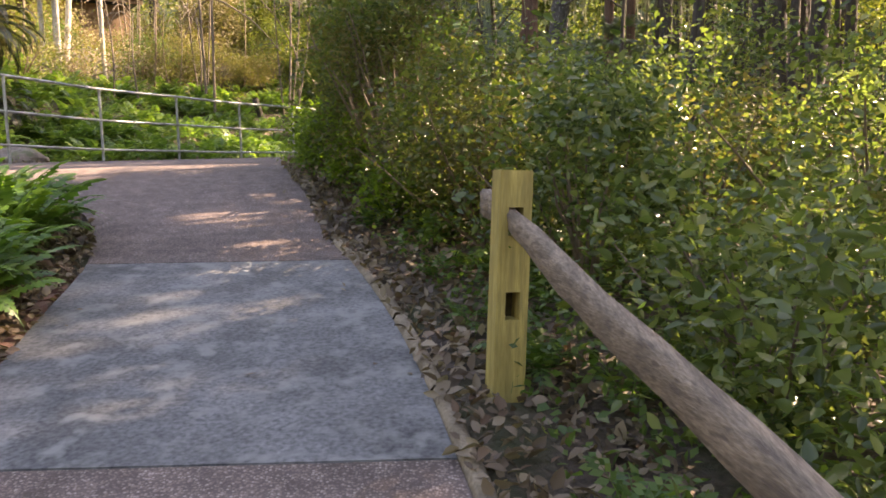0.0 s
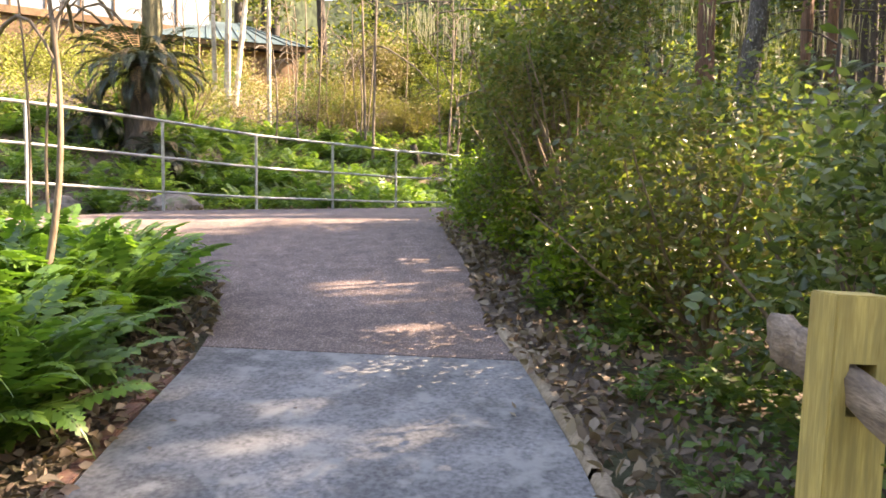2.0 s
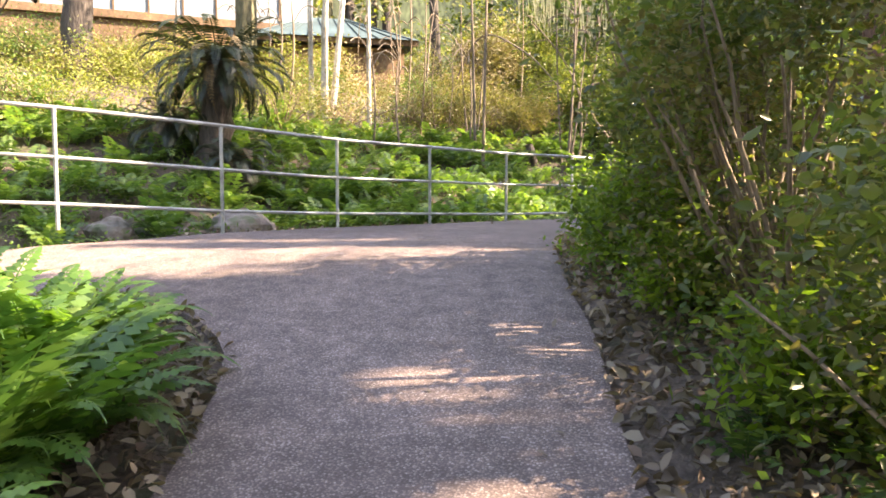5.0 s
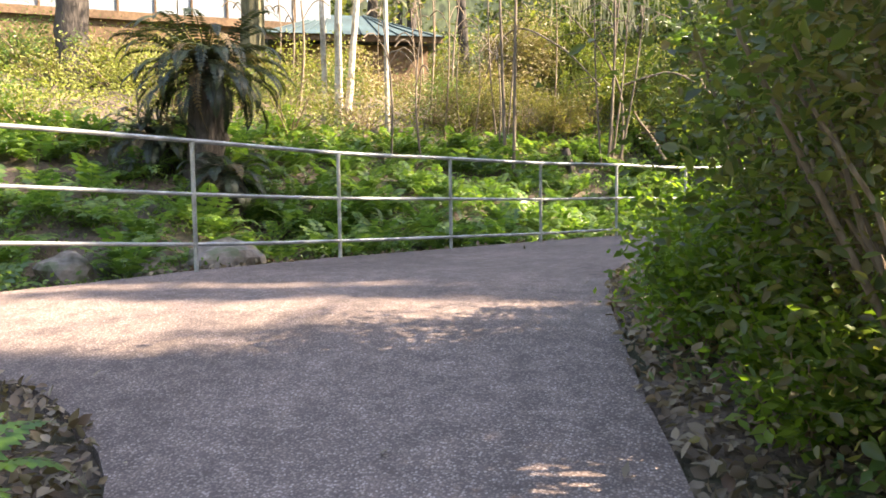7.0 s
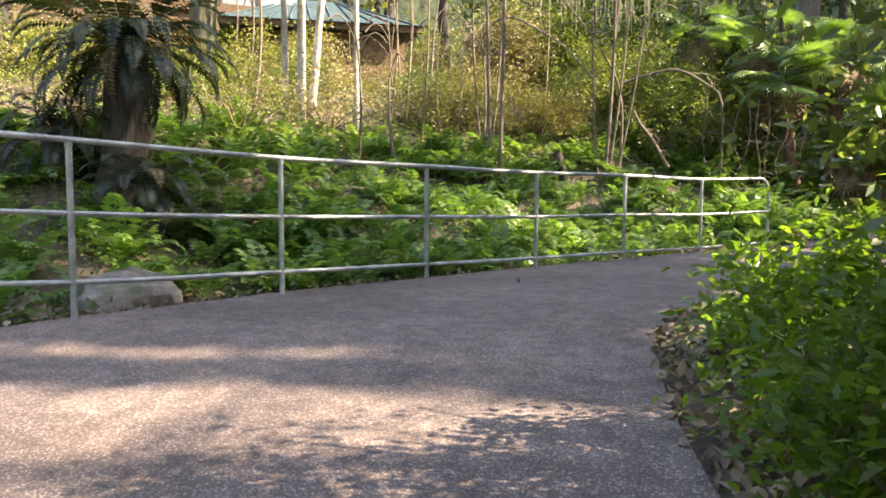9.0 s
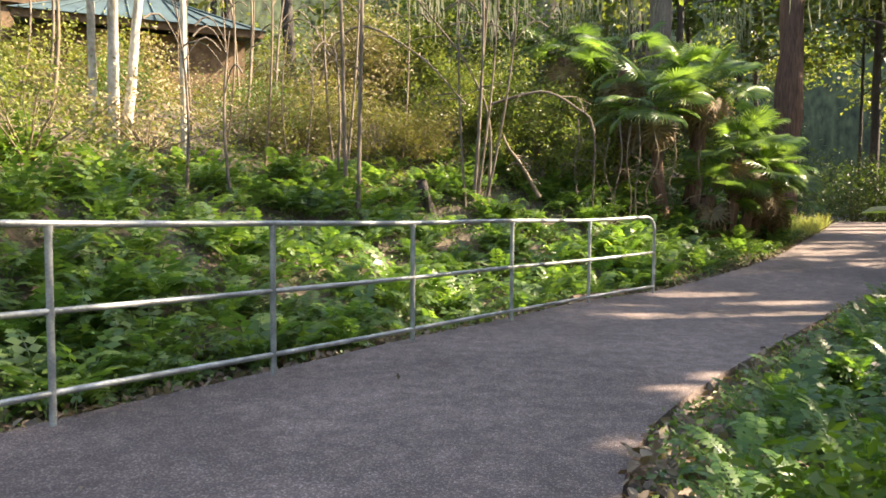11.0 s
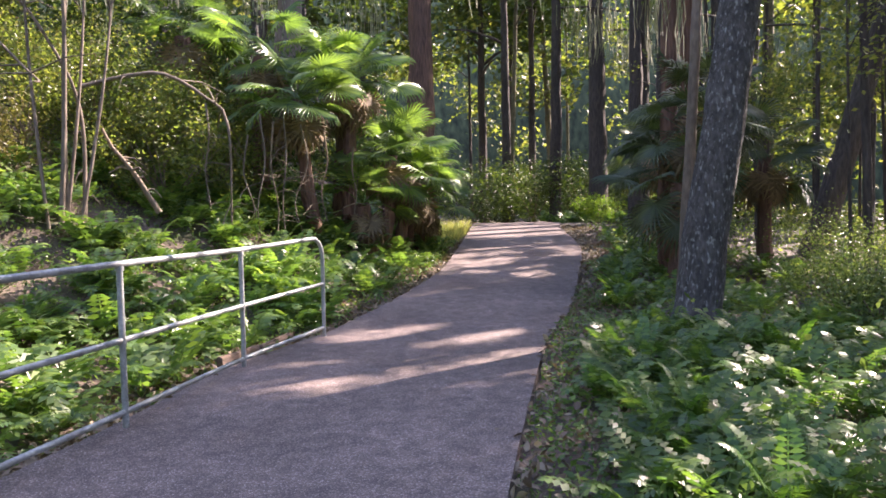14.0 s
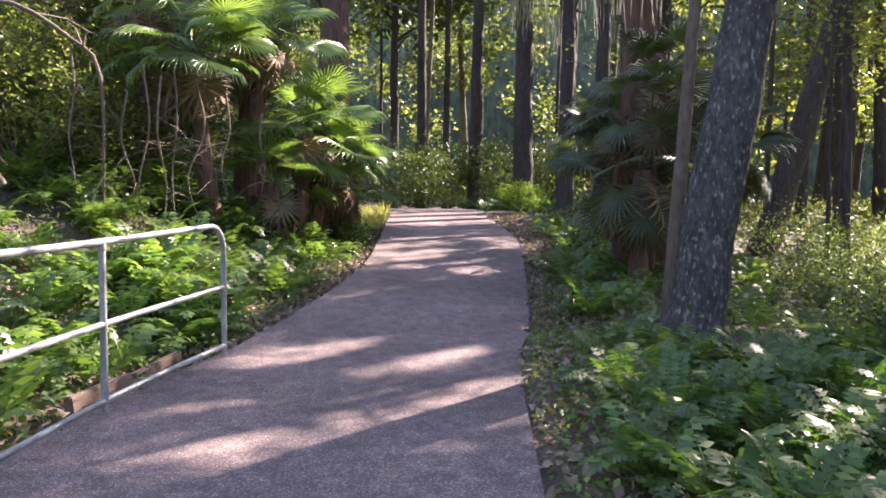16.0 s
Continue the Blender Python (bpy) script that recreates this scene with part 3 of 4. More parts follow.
def build_edging():
    r = np.random.default_rng(5)
    root = thing("brick_edging", "worn red bricks set along the path edge", "edging", kind="structure")
    bm = box(0.20, 0.095, 0.09, 0.008)
    me = bm_mesh("brick", bm, BRICK)
    y = 2.2
    while y < 6.1:
        x0, x1 = np.interp([y, y + 0.2], RAMP_L[:60, 1], RAMP_L[:60, 0])
        if r.uniform() > 0.12:
            b = part("brick", me, root)
            b.location = (x0 - 0.085 + r.normal(0, 0.012), y + 0.1, float(path_z(0, y + 0.1)) + r.uniform(-0.075, -0.045))
            b.rotation_euler = (radians(r.normal(-6, 4)), radians(r.normal(0, 4)), math.atan2(0.2, x1 - x0) + r.normal(0, 0.05))
        y += 0.218
    root = thing("timber_edging", "narrow weathered timber edging strip beside the path", "edging", kind="structure")
    y = 1.4
    while y < 5.7:
        n = r.uniform(0.55, 1.25)
        pts = [(np.interp(v, RAMP_R[:, 1], RAMP_R[:, 0]) + 0.045, v, float(path_z(0, v)) - 0.015) for v in np.linspace(y, y + n, 6)]
        V, F = tube(pts, 0.048, 6, 0.05, int(y * 10))
        part("edging_board", mesh_of("edging_board", V, F, TIMBER_EDGE), root)
        y += n + 0.03


# ---- plants ----
def frond(r, length, pairs, leaflet, arch, droop=0.5, taper=True, wide=0.42, rise=0.75):
    """One arching frond along +x: rachis and paired leaflets, as triangles."""
    t = np.linspace(0, 1, pairs + 3)
    x = length * np.sin(t * arch) / max(arch, 0.1)
    z = length * (np.sin(t * 1.25) * rise - droop * t ** 2.2)
    C = np.stack([x, np.zeros_like(x), z], 1)
    T = unit(np.gradient(C, axis=0))
    V, F = [], []
    w = 0.006 * length + 0.002
    for i in range(len(t) - 1):
        n = len(V)
        for q, s in ((C[i], 1), (C[i], -1), (C[i + 1], -1), (C[i + 1], 1)):
            V.append(q + np.array((0, s * w * (1 - t[i] * 0.8), 0)))
        F += [(n, n + 1, n + 2), (n, n + 2, n + 3)]
    for i in range(2, pairs + 2):
        k = leaflet * (math.sin(math.pi * min(1, 0.25 + t[i] * 0.85)) ** 0.7 if taper else 1) * r.uniform(0.85, 1.1)
        for s in (1, -1):
            d = unit(T[i] * 0.35 + np.array((0, s, -0.12 - 0.2 * r.uniform())))
            u = unit(T[i])
            b = C[i]
            wd = length / pairs * wide
            n = len(V)
            m = b + d * k * 0.45
            V += [b, m + u * wd, b + d * k, m - u * wd]
            F += [(n, n + 1, n + 2), (n, n + 2, n + 3)] if s < 0 else [(n, n + 2, n + 1), (n, n + 3, n + 2)]
    return np.array(V), np.array(F)


def turned(V, rz, ry=0.0, at=(0, 0, 0), k=1.0, rx=0.0):
    M = np.array(Matrix.Translation(at) @ Euler((rx, ry, rz)).to_matrix().to_4x4() @ Matrix.Scale(k, 4))
    return V @ M[:3, :3].T + M[:3, 3]


FRONDS = []
for seed in range(9):
    fr = np.random.default_rng(seed)
    fv, ff = frond(fr, 0.55 * fr.uniform(0.75, 1.15), 14, 0.10, fr.uniform(0.9, 1.5), fr.uniform(0.25, 0.75))
    FRONDS.append(mesh_of("frond", fv, ff, FERN))


SWORDS = []
for seed in range(8):
    fr = np.random.default_rng(60 + seed)
    fv, ff = frond(fr, 0.62 * fr.uniform(0.8, 1.2), 22, 0.095, fr.uniform(0.7, 1.3), fr.uniform(0.3, 0.7), wide=0.62, rise=0.85)
    SWORDS.append(mesh_of("frond", fv, ff, SWORD))


def fern(x, y, k, label="green fern clump growing in the bed", group="ferns beside the path", shapes=FRONDS, n=11, splay=0.0):
    ob = thing("fern", label, "fern", group)
    ob.matrix_basis = pose(x, y, gz(x, y) - 0.05, rng.uniform(-6, 6), rng.uniform(-6, 6), rng.uniform(0, 360)) @ Matrix.Scale(k, 4)
    for i in range(n):
        f = part("frond", shapes[rng.integers(0, len(shapes))], ob)
        f.rotation_euler = (rng.uniform(-0.2, 0.2), rng.uniform(-0.4, 0.2) + splay, i * 2.4 + rng.uniform(-0.4, 0.4))
    return ob


def clear_of_path(P, gap):
    d, _ = edge_distance(P[:, 0], P[:, 1])
    return P[~inside(P[:, 0], P[:, 1]) & (d > gap)]


def scatter(n, x0, x1, y0, y1, gap=0.1, seed=1):
    r = np.random.default_rng(seed)
    P = np.stack([r.uniform(x0, x1, n), r.uniform(y0, y1, n)], 1)
    return clear_of_path(P, gap)


def stuff(name, label, category, V, F, mat):
    return tagged(new(name, mesh_of(name, V, F, mat)), label, category, kind="stuff")


def on_ground(P, lift=0.0):
    return np.column_stack([P, ground(P[:, 0], P[:, 1]) + lift])


def stems(r, base, n, height, spread, radius, wob=0.12):
    out = []
    for _ in range(n):
        d = r.standard_normal(2) * spread
        ts = np.linspace(0, 1, 6)[:, None]
        line = np.array(base) + np.hstack([ts * d + r.normal(0, wob * height * 0.12, (6, 2)) * ts, ts * height * r.uniform(0.7, 1.0)])
        out.append(tube(line, np.linspace(radius, radius * 0.3, 6), 5))
    return joined(out)


def shrub(x, y, radii, n, leaf, mat, label, seed, group="", z=None, k=60, spread=0.16, bark=TWIG, name="shrub", category="shrub", nstem=9, near=False, flecked=False):
    r = np.random.default_rng(seed)
    z0 = gz(x, y)
    rx, ry, rz = radii
    root = thing(name, label, category, group, at=(x, y, z0))
    V, F = stems(r, (0, 0, -0.05), nstem, rz * 1.5, max(rx, ry) * 0.45, 0.012 + 0.006 * rz)
    part("woody_base", mesh_of("woody_base", V, F, bark, True), root)
    P = clumps(r, n, (0, 0, rz * 0.95), radii, k, spread, 0.45, 0.03)
    # leaves cut away along the sun, so that chosen flecks reach the ramp
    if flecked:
        P = P[canopy_keeps(P + np.array((x, y, z0)), r, SUN_FLECKS)]
    V, F = ovate(P, leaf, leaf * 0.5, r, 0.45) if near else leaves(P, leaf, leaf * 0.45, r, 0.45)
    part("foliage", mesh_of("foliage", V, F, mat), root)
    return root


def tree(name, x, y, radius, height, lean, bark, label, seed, crown=None, mat=None, limbs=5, flare=1.35, seg=14, group="", category="tree", bend=0.0, leaf=0.16, crown_r=(2.6, 2.6, 1.8), n=3000):
    r = np.random.default_rng(seed)
    z0 = gz(x, y)
    root = thing(name, label, category, group, at=(x, y, z0))
    ts = np.linspace(0, 1, 26)
    lx, ly = lean
    line = np.stack([lx * height * ts + bend * np.sin(ts * 3) + r.normal(0, radius * 0.05, 26), ly * height * ts + r.normal(0, radius * 0.05, 26), -0.25 + (height + 0.25) * ts], 1)
    rad = radius * np.interp(ts * height, [0, 0.25, 0.8, height * 0.8, height], [flare, 1.12, 1.0, 0.6, 0.3])
    V, F = tube(line, rad, seg, 0.035, seed)
    part("trunk", mesh_of("trunk", V, F, bark, True), root)
    top = line[-1]
    for i in range(limbs):
        a = r.uniform(0, 6.28)
        j = r.integers(15, 25)
        d = np.array((math.cos(a), math.sin(a), r.uniform(0.1, 0.6)))
        L = r.uniform(0.6, 1.0) * crown_r[0]
        q = [line[j] + d * L * t + np.array((0, 0, 0.25 * math.sin(t * 3))) for t in np.linspace(0, 1, 6)]
        V, F = tube(q, np.linspace(rad[j] * 0.5, 0.015, 6), 6)
        part("limb", mesh_of("limb", V, F, bark, True), root)
    if mat:
        P = clumps(r, n, top, crown_r, 45, 0.42, 0.25)
        # crown thinned where a placed sun patch needs an opening
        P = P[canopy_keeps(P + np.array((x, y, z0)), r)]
        V, F = leaves(P, leaf, leaf * 0.55, r, 0.4)
        part("crown", mesh_of("crown", V, F, mat), root)
    return root


def fan_leaf(seed, radius=0.55, rays=30, split=0.42, mat=PALM):
    """A palmate leaf in the xy plane, stalk end at the origin, opening along +x, with folded, drooping rays."""
    r = np.random.default_rng(seed)
    V, F = [], []
    for i in range(rays):
        a = (i / (rays - 1) - 0.5) * radians(245)
        L = radius * (0.78 + 0.22 * math.cos(a * 0.7)) * r.uniform(0.92, 1.05)
        h = radians(245) / rays * 0.5
        n = len(V)
        for t, wk, dz in ((0.02, 1, 0), (split, 1.0, -0.01), (0.8, 0.55 * split / 0.8, -0.06), (1.0, 0.0, -0.16 - 0.1 * r.uniform())):
            for s in (-1, 0, 1):
                b = a + s * h * wk
                V.append((L * t * math.cos(b), L * t * math.sin(b), radius * dz + (0.03 * radius * t * 2 if s == 0 else 0) * (t < 0.9)))
        for k in range(3):
            for s in (0, 1):
                q = n + k * 3 + s
                F += [(q, q + 3, q + 4), (q, q + 4, q + 1)]
    return mesh_of("fan_leaf", np.array(V), np.array(F), mat)


FANS = [fan_leaf(i, 0.55) for i in range(3)]
SHADEFANS = [fan_leaf(i + 5, 0.55, 26, 0.4, PALM_SHADE) for i in range(3)]
DRYFANS = [fan_leaf(i + 9, 0.5, 18, 0.4, STRAW) for i in range(2)]


def fan_palm(x, y, trunk_h, n, size, label, seed, dry=6, tilt=(0, 0), trunk_r=0.11, group="fan palms on the bank", fans=FANS, low=-0.25):
    r = np.random.default_rng(seed)
    root = thing("fan_palm", label, "palm", group, at=(x, y, gz(x, y)))
    top = np.array((tilt[0], tilt[1], trunk_h))
    ts = np.linspace(0, 1, 12)[:, None]
    V, F = tube(np.array((0, 0, -0.2)) * (1 - ts) + top * ts, np.linspace(trunk_r * 1.25, trunk_r, 12), 10, 0.12, seed)
    part("trunk", mesh_of("trunk", V, F, BARK_RED, True), root)
    for i in range(n + dry):
        dead = i >= n
        az = i * 2.4 + r.uniform(-0.3, 0.3)
        el = r.uniform(-1.25, -0.7) if dead else r.uniform(low, 1.2)
        L = size * r.uniform(0.75, 1.15) * (0.6 if dead else 1)
        d = np.array((math.cos(az) * math.cos(el), math.sin(az) * math.cos(el), math.sin(el)))
        q = top + d * L * 0.9 + np.array((0, 0, -0.1 * L))
        ptsz = [top, top + d * L * 0.5 + np.array((0, 0, 0.03 * L)), q]
        V, F = tube(ptsz, 0.008, 4)
        fr = part("frond", mesh_of("stalk", V, F, STRAW if dead else fans[0].materials[0]), root)
        ob = part("fan_leaf", (DRYFANS if dead else fans)[i % (2 if dead else 3)], fr)
        ob.matrix_basis = Matrix.Translation(q) @ Euler((r.uniform(-0.5, 0.5), -el + r.uniform(0.1, 0.6), az)).to_matrix().to_4x4() @ Matrix.Scale(size / 0.85 * r.uniform(0.8, 1.1), 4)
    return root


def cycad_palm(x, y, z_crown, seed, n=46, length=1.25):
    r = np.random.default_rng(seed)
    z0 = gz(x, y)
    root = thing("cycad", "dark cycad with a drooping crown on a shaggy trunk", "cycad", at=(x, y, z0))
    H = z_crown - z0
    ts = np.linspace(0, 1, 12)
    V, F = tube(np.stack([0.1 * ts, 0 * ts, -0.2 + (H + 0.2) * ts], 1), np.interp(ts, [0, 0.5, 1], [0.30, 0.24, 0.2]), 12, 0.12, seed)
    part("trunk", mesh_of("trunk", V, F, BARK_DARK, True), root)
    shapes = []
    for i in range(5):
        V, F = frond(r, length * r.uniform(0.9, 1.1), 34, 0.15, 1.3, 0.55 + 0.3 * r.uniform())
        shapes.append(mesh_of("cycad_frond", V, F, CYCAD))
    V, F = frond(r, length * 0.8, 26, 0.12, 1.2, 0.9)
    dead = mesh_of("dry_cycad_frond", V, F, STRAW)
    for i in range(n):
        f = part("frond", dead if i % 6 == 5 else shapes[i % 5], root)
        el = 0.55 - 1.7 * (i / n) ** 1.15
        f.matrix_basis = Matrix.Translation((0.1, 0, H)) @ Euler((r.uniform(-0.2, 0.2), -el * 0.8 + 0.35, i * 2.4)).to_matrix().to_4x4()
    return root


def boulder(x, y, size, seed, label):
    r = np.random.default_rng(seed)
    bm = bmesh.new()
    bmesh.ops.create_icosphere(bm, subdivisions=3, radius=1)
    noise.seed_set(seed + 1)
    for v in bm.verts:
        k = 1 + 0.3 * noise.noise(v.co * 1.3 + Vector((seed, 0, 0))) + 0.1 * noise.noise(v.co * 4)
        v.co = Vector((v.co.x * size[0], v.co.y * size[1], v.co.z * size[2])) * k
    ob = new("rock", bm_mesh("rock", bm, ROCK))
    ob.matrix_basis = pose(x, y, gz(x, y) + size[2] * 0.35, 0, 0, r.uniform(0, 360))
    return tagged(ob, label, "rock", "rocks behind the handrail")


build_ground()
build_path()
build_handrail()
build_split_fence()
build_edging()
build_retaining_board()

# trees beside the path
tree("lichen_tree", 1.93, 18.55, 0.235, 9.5, (0.115, -0.075), BARK_LICHEN, "grey lichen-mottled tree trunk leaning beside the path", 11, True, CANOPY, 5, n=3500, seg=24)
tree("slim_tree", 2.2, 19.05, 0.07, 7, (0.05, -0.01), BARK_TAN, "slim tan tree trunk beside a larger tree", 12, True, CANOPY, 3, crown_r=(1.4, 1.4, 1.2), n=900)
tree("leaning_tree", 8.3, 23.0, 0.24, 9, (0.25, -0.10), BARK_DARK, "dark brown leaning tree in the undergrowth", 13, True, CANOPY, 5, bend=0.1)
tree("broad_tree", -3.35, 30.6, 0.36, 13, (0.01, 0.0), BARK_TAN, "broad grey-brown tree trunk rising behind the thicket", 16, True, CANOPY, 5)
tree("broad_tree", -0.25, 32.3, 0.38, 13, (0.05, 0.0), BARK_TAN, "broad grey-brown tree trunk rising behind the palms", 17, True, CANOPY, 5)
tree("dark_tree", -14.6, 17.7, 0.33, 11, (-0.03, 0.02), BARK_DARK, "dark brown tree trunk on the bank", 14, True, CANOPY, 5)
tree("mossy_tree", -11.3, 19.1, 0.25, 11, (0.02, 0.0), BARK_MOSS, "mossy olive tree trunk on the bank", 15, True, CANOPY, 5)
for k, (x, y, rr, ln) in enumerate(((-9.55, 19.5, 0.08, (0.02, 0.0)), (-9.45, 19.65, 0.07, (0.10, 0.03)), (-9.9, 19.6, 0.06, (-0.015, 0.0)), (-8.5, 19.6, 0.05, (0.0, 0.0)), (-6.1, 20.3, 0.035, (0.02, 0.0)), (-6.4, 20.8, 0.035, (-0.03, 0.0)))):
    tree("pale_sapling", x, y, rr, 7, ln, BARK_PALE if k < 4 else BARK_TAN, "pale slender sapling among yellow brush", 20 + k, True, YELLOW, 4, group="pale saplings", crown_r=(1.3, 1.3, 1.2), n=600, leaf=0.1, flare=1.15)
cycad_palm(-8.7, 14.2, 3.2, 31, 84, 1.55)
cycad_palm(-9.5, 14.1, 2.3, 32, 40, 1.15)
cycad_palm(-8.0, 13.6, 1.7, 33, 30, 0.85)
for k, (x, y, h, n, size, tilt) in enumerate(((-1.0, 24.25, 2.25, 20, 0.86, (-0.3, -0.15)), (-0.35, 24.75, 2.75, 18, 0.85, (0.1, 0.0)), (0.35, 24.95, 1.75, 20, 0.84, (0.15, -0.1)), (0.65, 25.3, 1.45, 18, 0.82, (0.3, -0.2)), (1.05, 25.9, 1.35, 16, 0.8, (0.2, 0.1)),
                                       (1.55, 26.7, 0.95, 16, 0.72, (0.15, 0.0)), (-1.7, 25.6, 2.6, 16, 0.9, (0.0, 0.0)), (-0.2, 26.2, 2.7, 16, 0.9, (0.2, 0.0)), (-2.9, 26.6, 2.4, 14, 0.9, (0.0, 0.0)), (0.05, 24.7, 0.8, 10, 0.7, (-0.2, -0.2)))):
    fan_palm(x, y, h, n, size, "green fan palm with a dry brown skirt on the bank", 40 + k, 16, tilt, 0.10 if k < 6 else 0.13)
for k, (x, y, h, rr) in enumerate(((3.7, 32.8, 9, 0.3), (4.35, 22.2, 8.5, 0.11), (5.1, 22.7, 8.5, 0.11))):
    fan_palm(x, y, h + 1.5, 10, 1.3, "tall cabbage palm with fibrous brown trunk", 50 + k, 14, (0.2, 0), rr, "cabbage palms")
# palms with the darkened leaf copy, shade painted into the blades
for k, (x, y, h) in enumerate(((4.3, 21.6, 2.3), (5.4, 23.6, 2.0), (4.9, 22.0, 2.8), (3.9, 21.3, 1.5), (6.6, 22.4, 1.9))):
    fan_palm(x, y, h, 16, 0.85, "drooping grey-green fan palm, its leaves darkened for shade", 56 + k, 10, group="fan palms in the shade", fans=SHADEFANS, low=-0.9)
for k, (x, y, rr) in enumerate(((10.64, 41.5, 0.22), (13.9, 45.5, 0.2), (10.5, 37.0, 0.24), (9.4, 32.3, 0.3), (8.9, 29.6, 0.2), (11.4, 32.9, 0.28), (12.5, 48.3, 0.25), (13.0, 25.7, 0.14), (16.8, 27.2, 0.2), (7.6, 26.6, 0.16), (10.8, 28.6, 0.2))):
    tree("dark_forest_tree", x, y, rr, 13, (0.01 * (k % 3 - 1), 0.0), BARK_DARK, "dark shaded forest tree trunk beyond the path", 160 + k, True, CANOPY, 5, group="dark trunks beyond the path", crown_r=(3, 3, 2.2), n=2200, leaf=0.3)

# rocks
for k, (x, y, s) in enumerate(((-6.95, 12.2, (0.42, 0.3, 0.26)), (-7.95, 11.2, (0.3, 0.22, 0.2)), (-7.4, 11.7, (0.2, 0.2, 0.15)))):
    boulder(x, y, s, k, "brown weathered rock among ferns")

# shrubs beside the ramp
for k, (x, y, rad, n) in enumerate(((-1.3, 8.6, (0.85, 0.9, 1.3), 17000), (-1.7, 10.0, (0.55, 0.7, 1.25), 15000), (-0.6, 6.9, (0.75, 0.9, 0.8), 12000), (-1.35, 11.1, (0.5, 0.55, 0.4), 5000),
                                   (0.0, 5.3, (0.65, 0.8, 0.75), 11000), (0.45, 3.7, (0.7, 0.8, 0.5), 9000), (1.7, 5.2, (1.1, 1.1, 0.8), 12000), (1.2, 7.4, (1.2, 1.2, 0.8), 11000), (0.3, 9.8, (1.3, 1.3, 0.85), 12000),
                                   (0.6, 2.3, (0.65, 0.7, 0.42), 8000), (2.2, 3.2, (1.0, 1.0, 0.65), 9000), (3.5, 5.6, (1.2, 1.2, 0.8), 8000), (3.2, 8.6, (1.4, 1.4, 1.1), 9000), (0.6, 12.6, (0.9, 0.9, 0.6), 7000), (2.0, 11.4, (1.2, 1.2, 0.8), 8000))):
    fine = k < 4
    shrub(x, y, rad, int(n * (0.52 if fine else 0.48)), 0.06 if fine else 0.066, SHRUB if fine else GLOSSY, "dense dark green leafy shrub beside the ramp" if fine else "glossy-leaved green shrub behind the fence", 60 + k, "shrubs beside the ramp", k=40 if fine else 52, spread=0.17, nstem=16, near=True, flecked=True)

for k, (x, y, rad, n) in enumerate(((-1.15, 8.2, (0.8, 0.9, 1.15), 6000), (-0.5, 6.5, (0.6, 0.8, 0.75), 4000), (-1.35, 9.4, (0.6, 0.7, 0.9), 3500), (0.9, 5.9, (0.9, 0.9, 0.75), 3500), (1.5, 3.6, (0.8, 0.8, 0.55), 2500))):
    shrub(x, y, rad, n, 0.05, THICKET, "twiggy brown-olive shrub beside the ramp", 210 + k, "twiggy shrubs beside the ramp", k=46, spread=0.17, nstem=18, near=True, flecked=True)
for k, (x, y, q) in enumerate(((-2.2, 10.5, 0.48), (-2.05, 9.85, 0.36), (-1.95, 9.6, 0.36), (-1.75, 8.8, 0.3), (-1.2, 7.4, 0.3), (-1.75, 10.3, 0.55), (-2.3, 11.6, 0.28), (-0.75, 8.15, 0.3), (-0.55, 7.7, 0.24), (-0.9, 8.6, 0.25), (8.7, 31.3, 0.55), (9.3, 32.0, 0.5))):
    shrub(x, y, (q, q, q * 0.9), int(5000 * q), 0.07, LIME, "small lime-green leafy plant beside the path", 190 + k, "lime-green plants", k=24, spread=0.1, nstem=6)

for x, y in ((-2.5, 12.0), (-2.2, 12.3), (-2.35, 12.8), (-1.9, 12.6), (-1.7, 13.1), (-2.05, 13.4), (-1.5, 12.3), (-1.3, 13.5), (-1.6, 14.0), (-1.2, 12.8)):
    fern(x, y, 0.75, "bright green sword fern at the path edge", shapes=SWORDS, n=12)

for x, y in ((-1.15, 14.75), (-0.85, 14.4), (-0.75, 15.25), (0.15, 16.3), (0.6, 16.7), (0.9, 16.2), (0.15, 16.95), (1.3, 16.6), (0.55, 15.8), (-0.3, 15.7)):
    fern(x, y, rng.uniform(0.65, 0.9), "bright sunlit sword fern beside the footpath", "sunlit ferns beside the footpath", SWORDS, 13)

# brush on the bank
r = np.random.default_rng(77)
k = 0
while k < 56:
    x, y = r.uniform(-19, -4.5), r.uniform(12, 30)
    d, sgn = edge_distance(x, y, COARSE_L)
    if sgn[0] < 0 or d[0] < 4.6 or d[0] > 14 or (y > 19.5 and x > -7.5) or math.hypot(x + 8.7, y - 14.2) < 2.2:
        continue
    k += 1
    h = r.uniform(0.25, 0.62)
    mat, label = ((YELLOW, "yellow-green sunlit brush on the bank"), (THICKET, "brown-olive thicket on the bank"), (YELLOW, "yellow-green sunlit brush on the bank"), (VINE, "tangle of dry tan vines on the bank"), (HERB, "fresh green bush on the bank"))[k % 5]
    shrub(x, y, (r.uniform(0.7, 1.6), r.uniform(0.7, 1.6), h), 2500, r.uniform(0.055, 0.085), mat, label, 100 + k, "brush on the bank", k=28, spread=0.2, nstem=16)
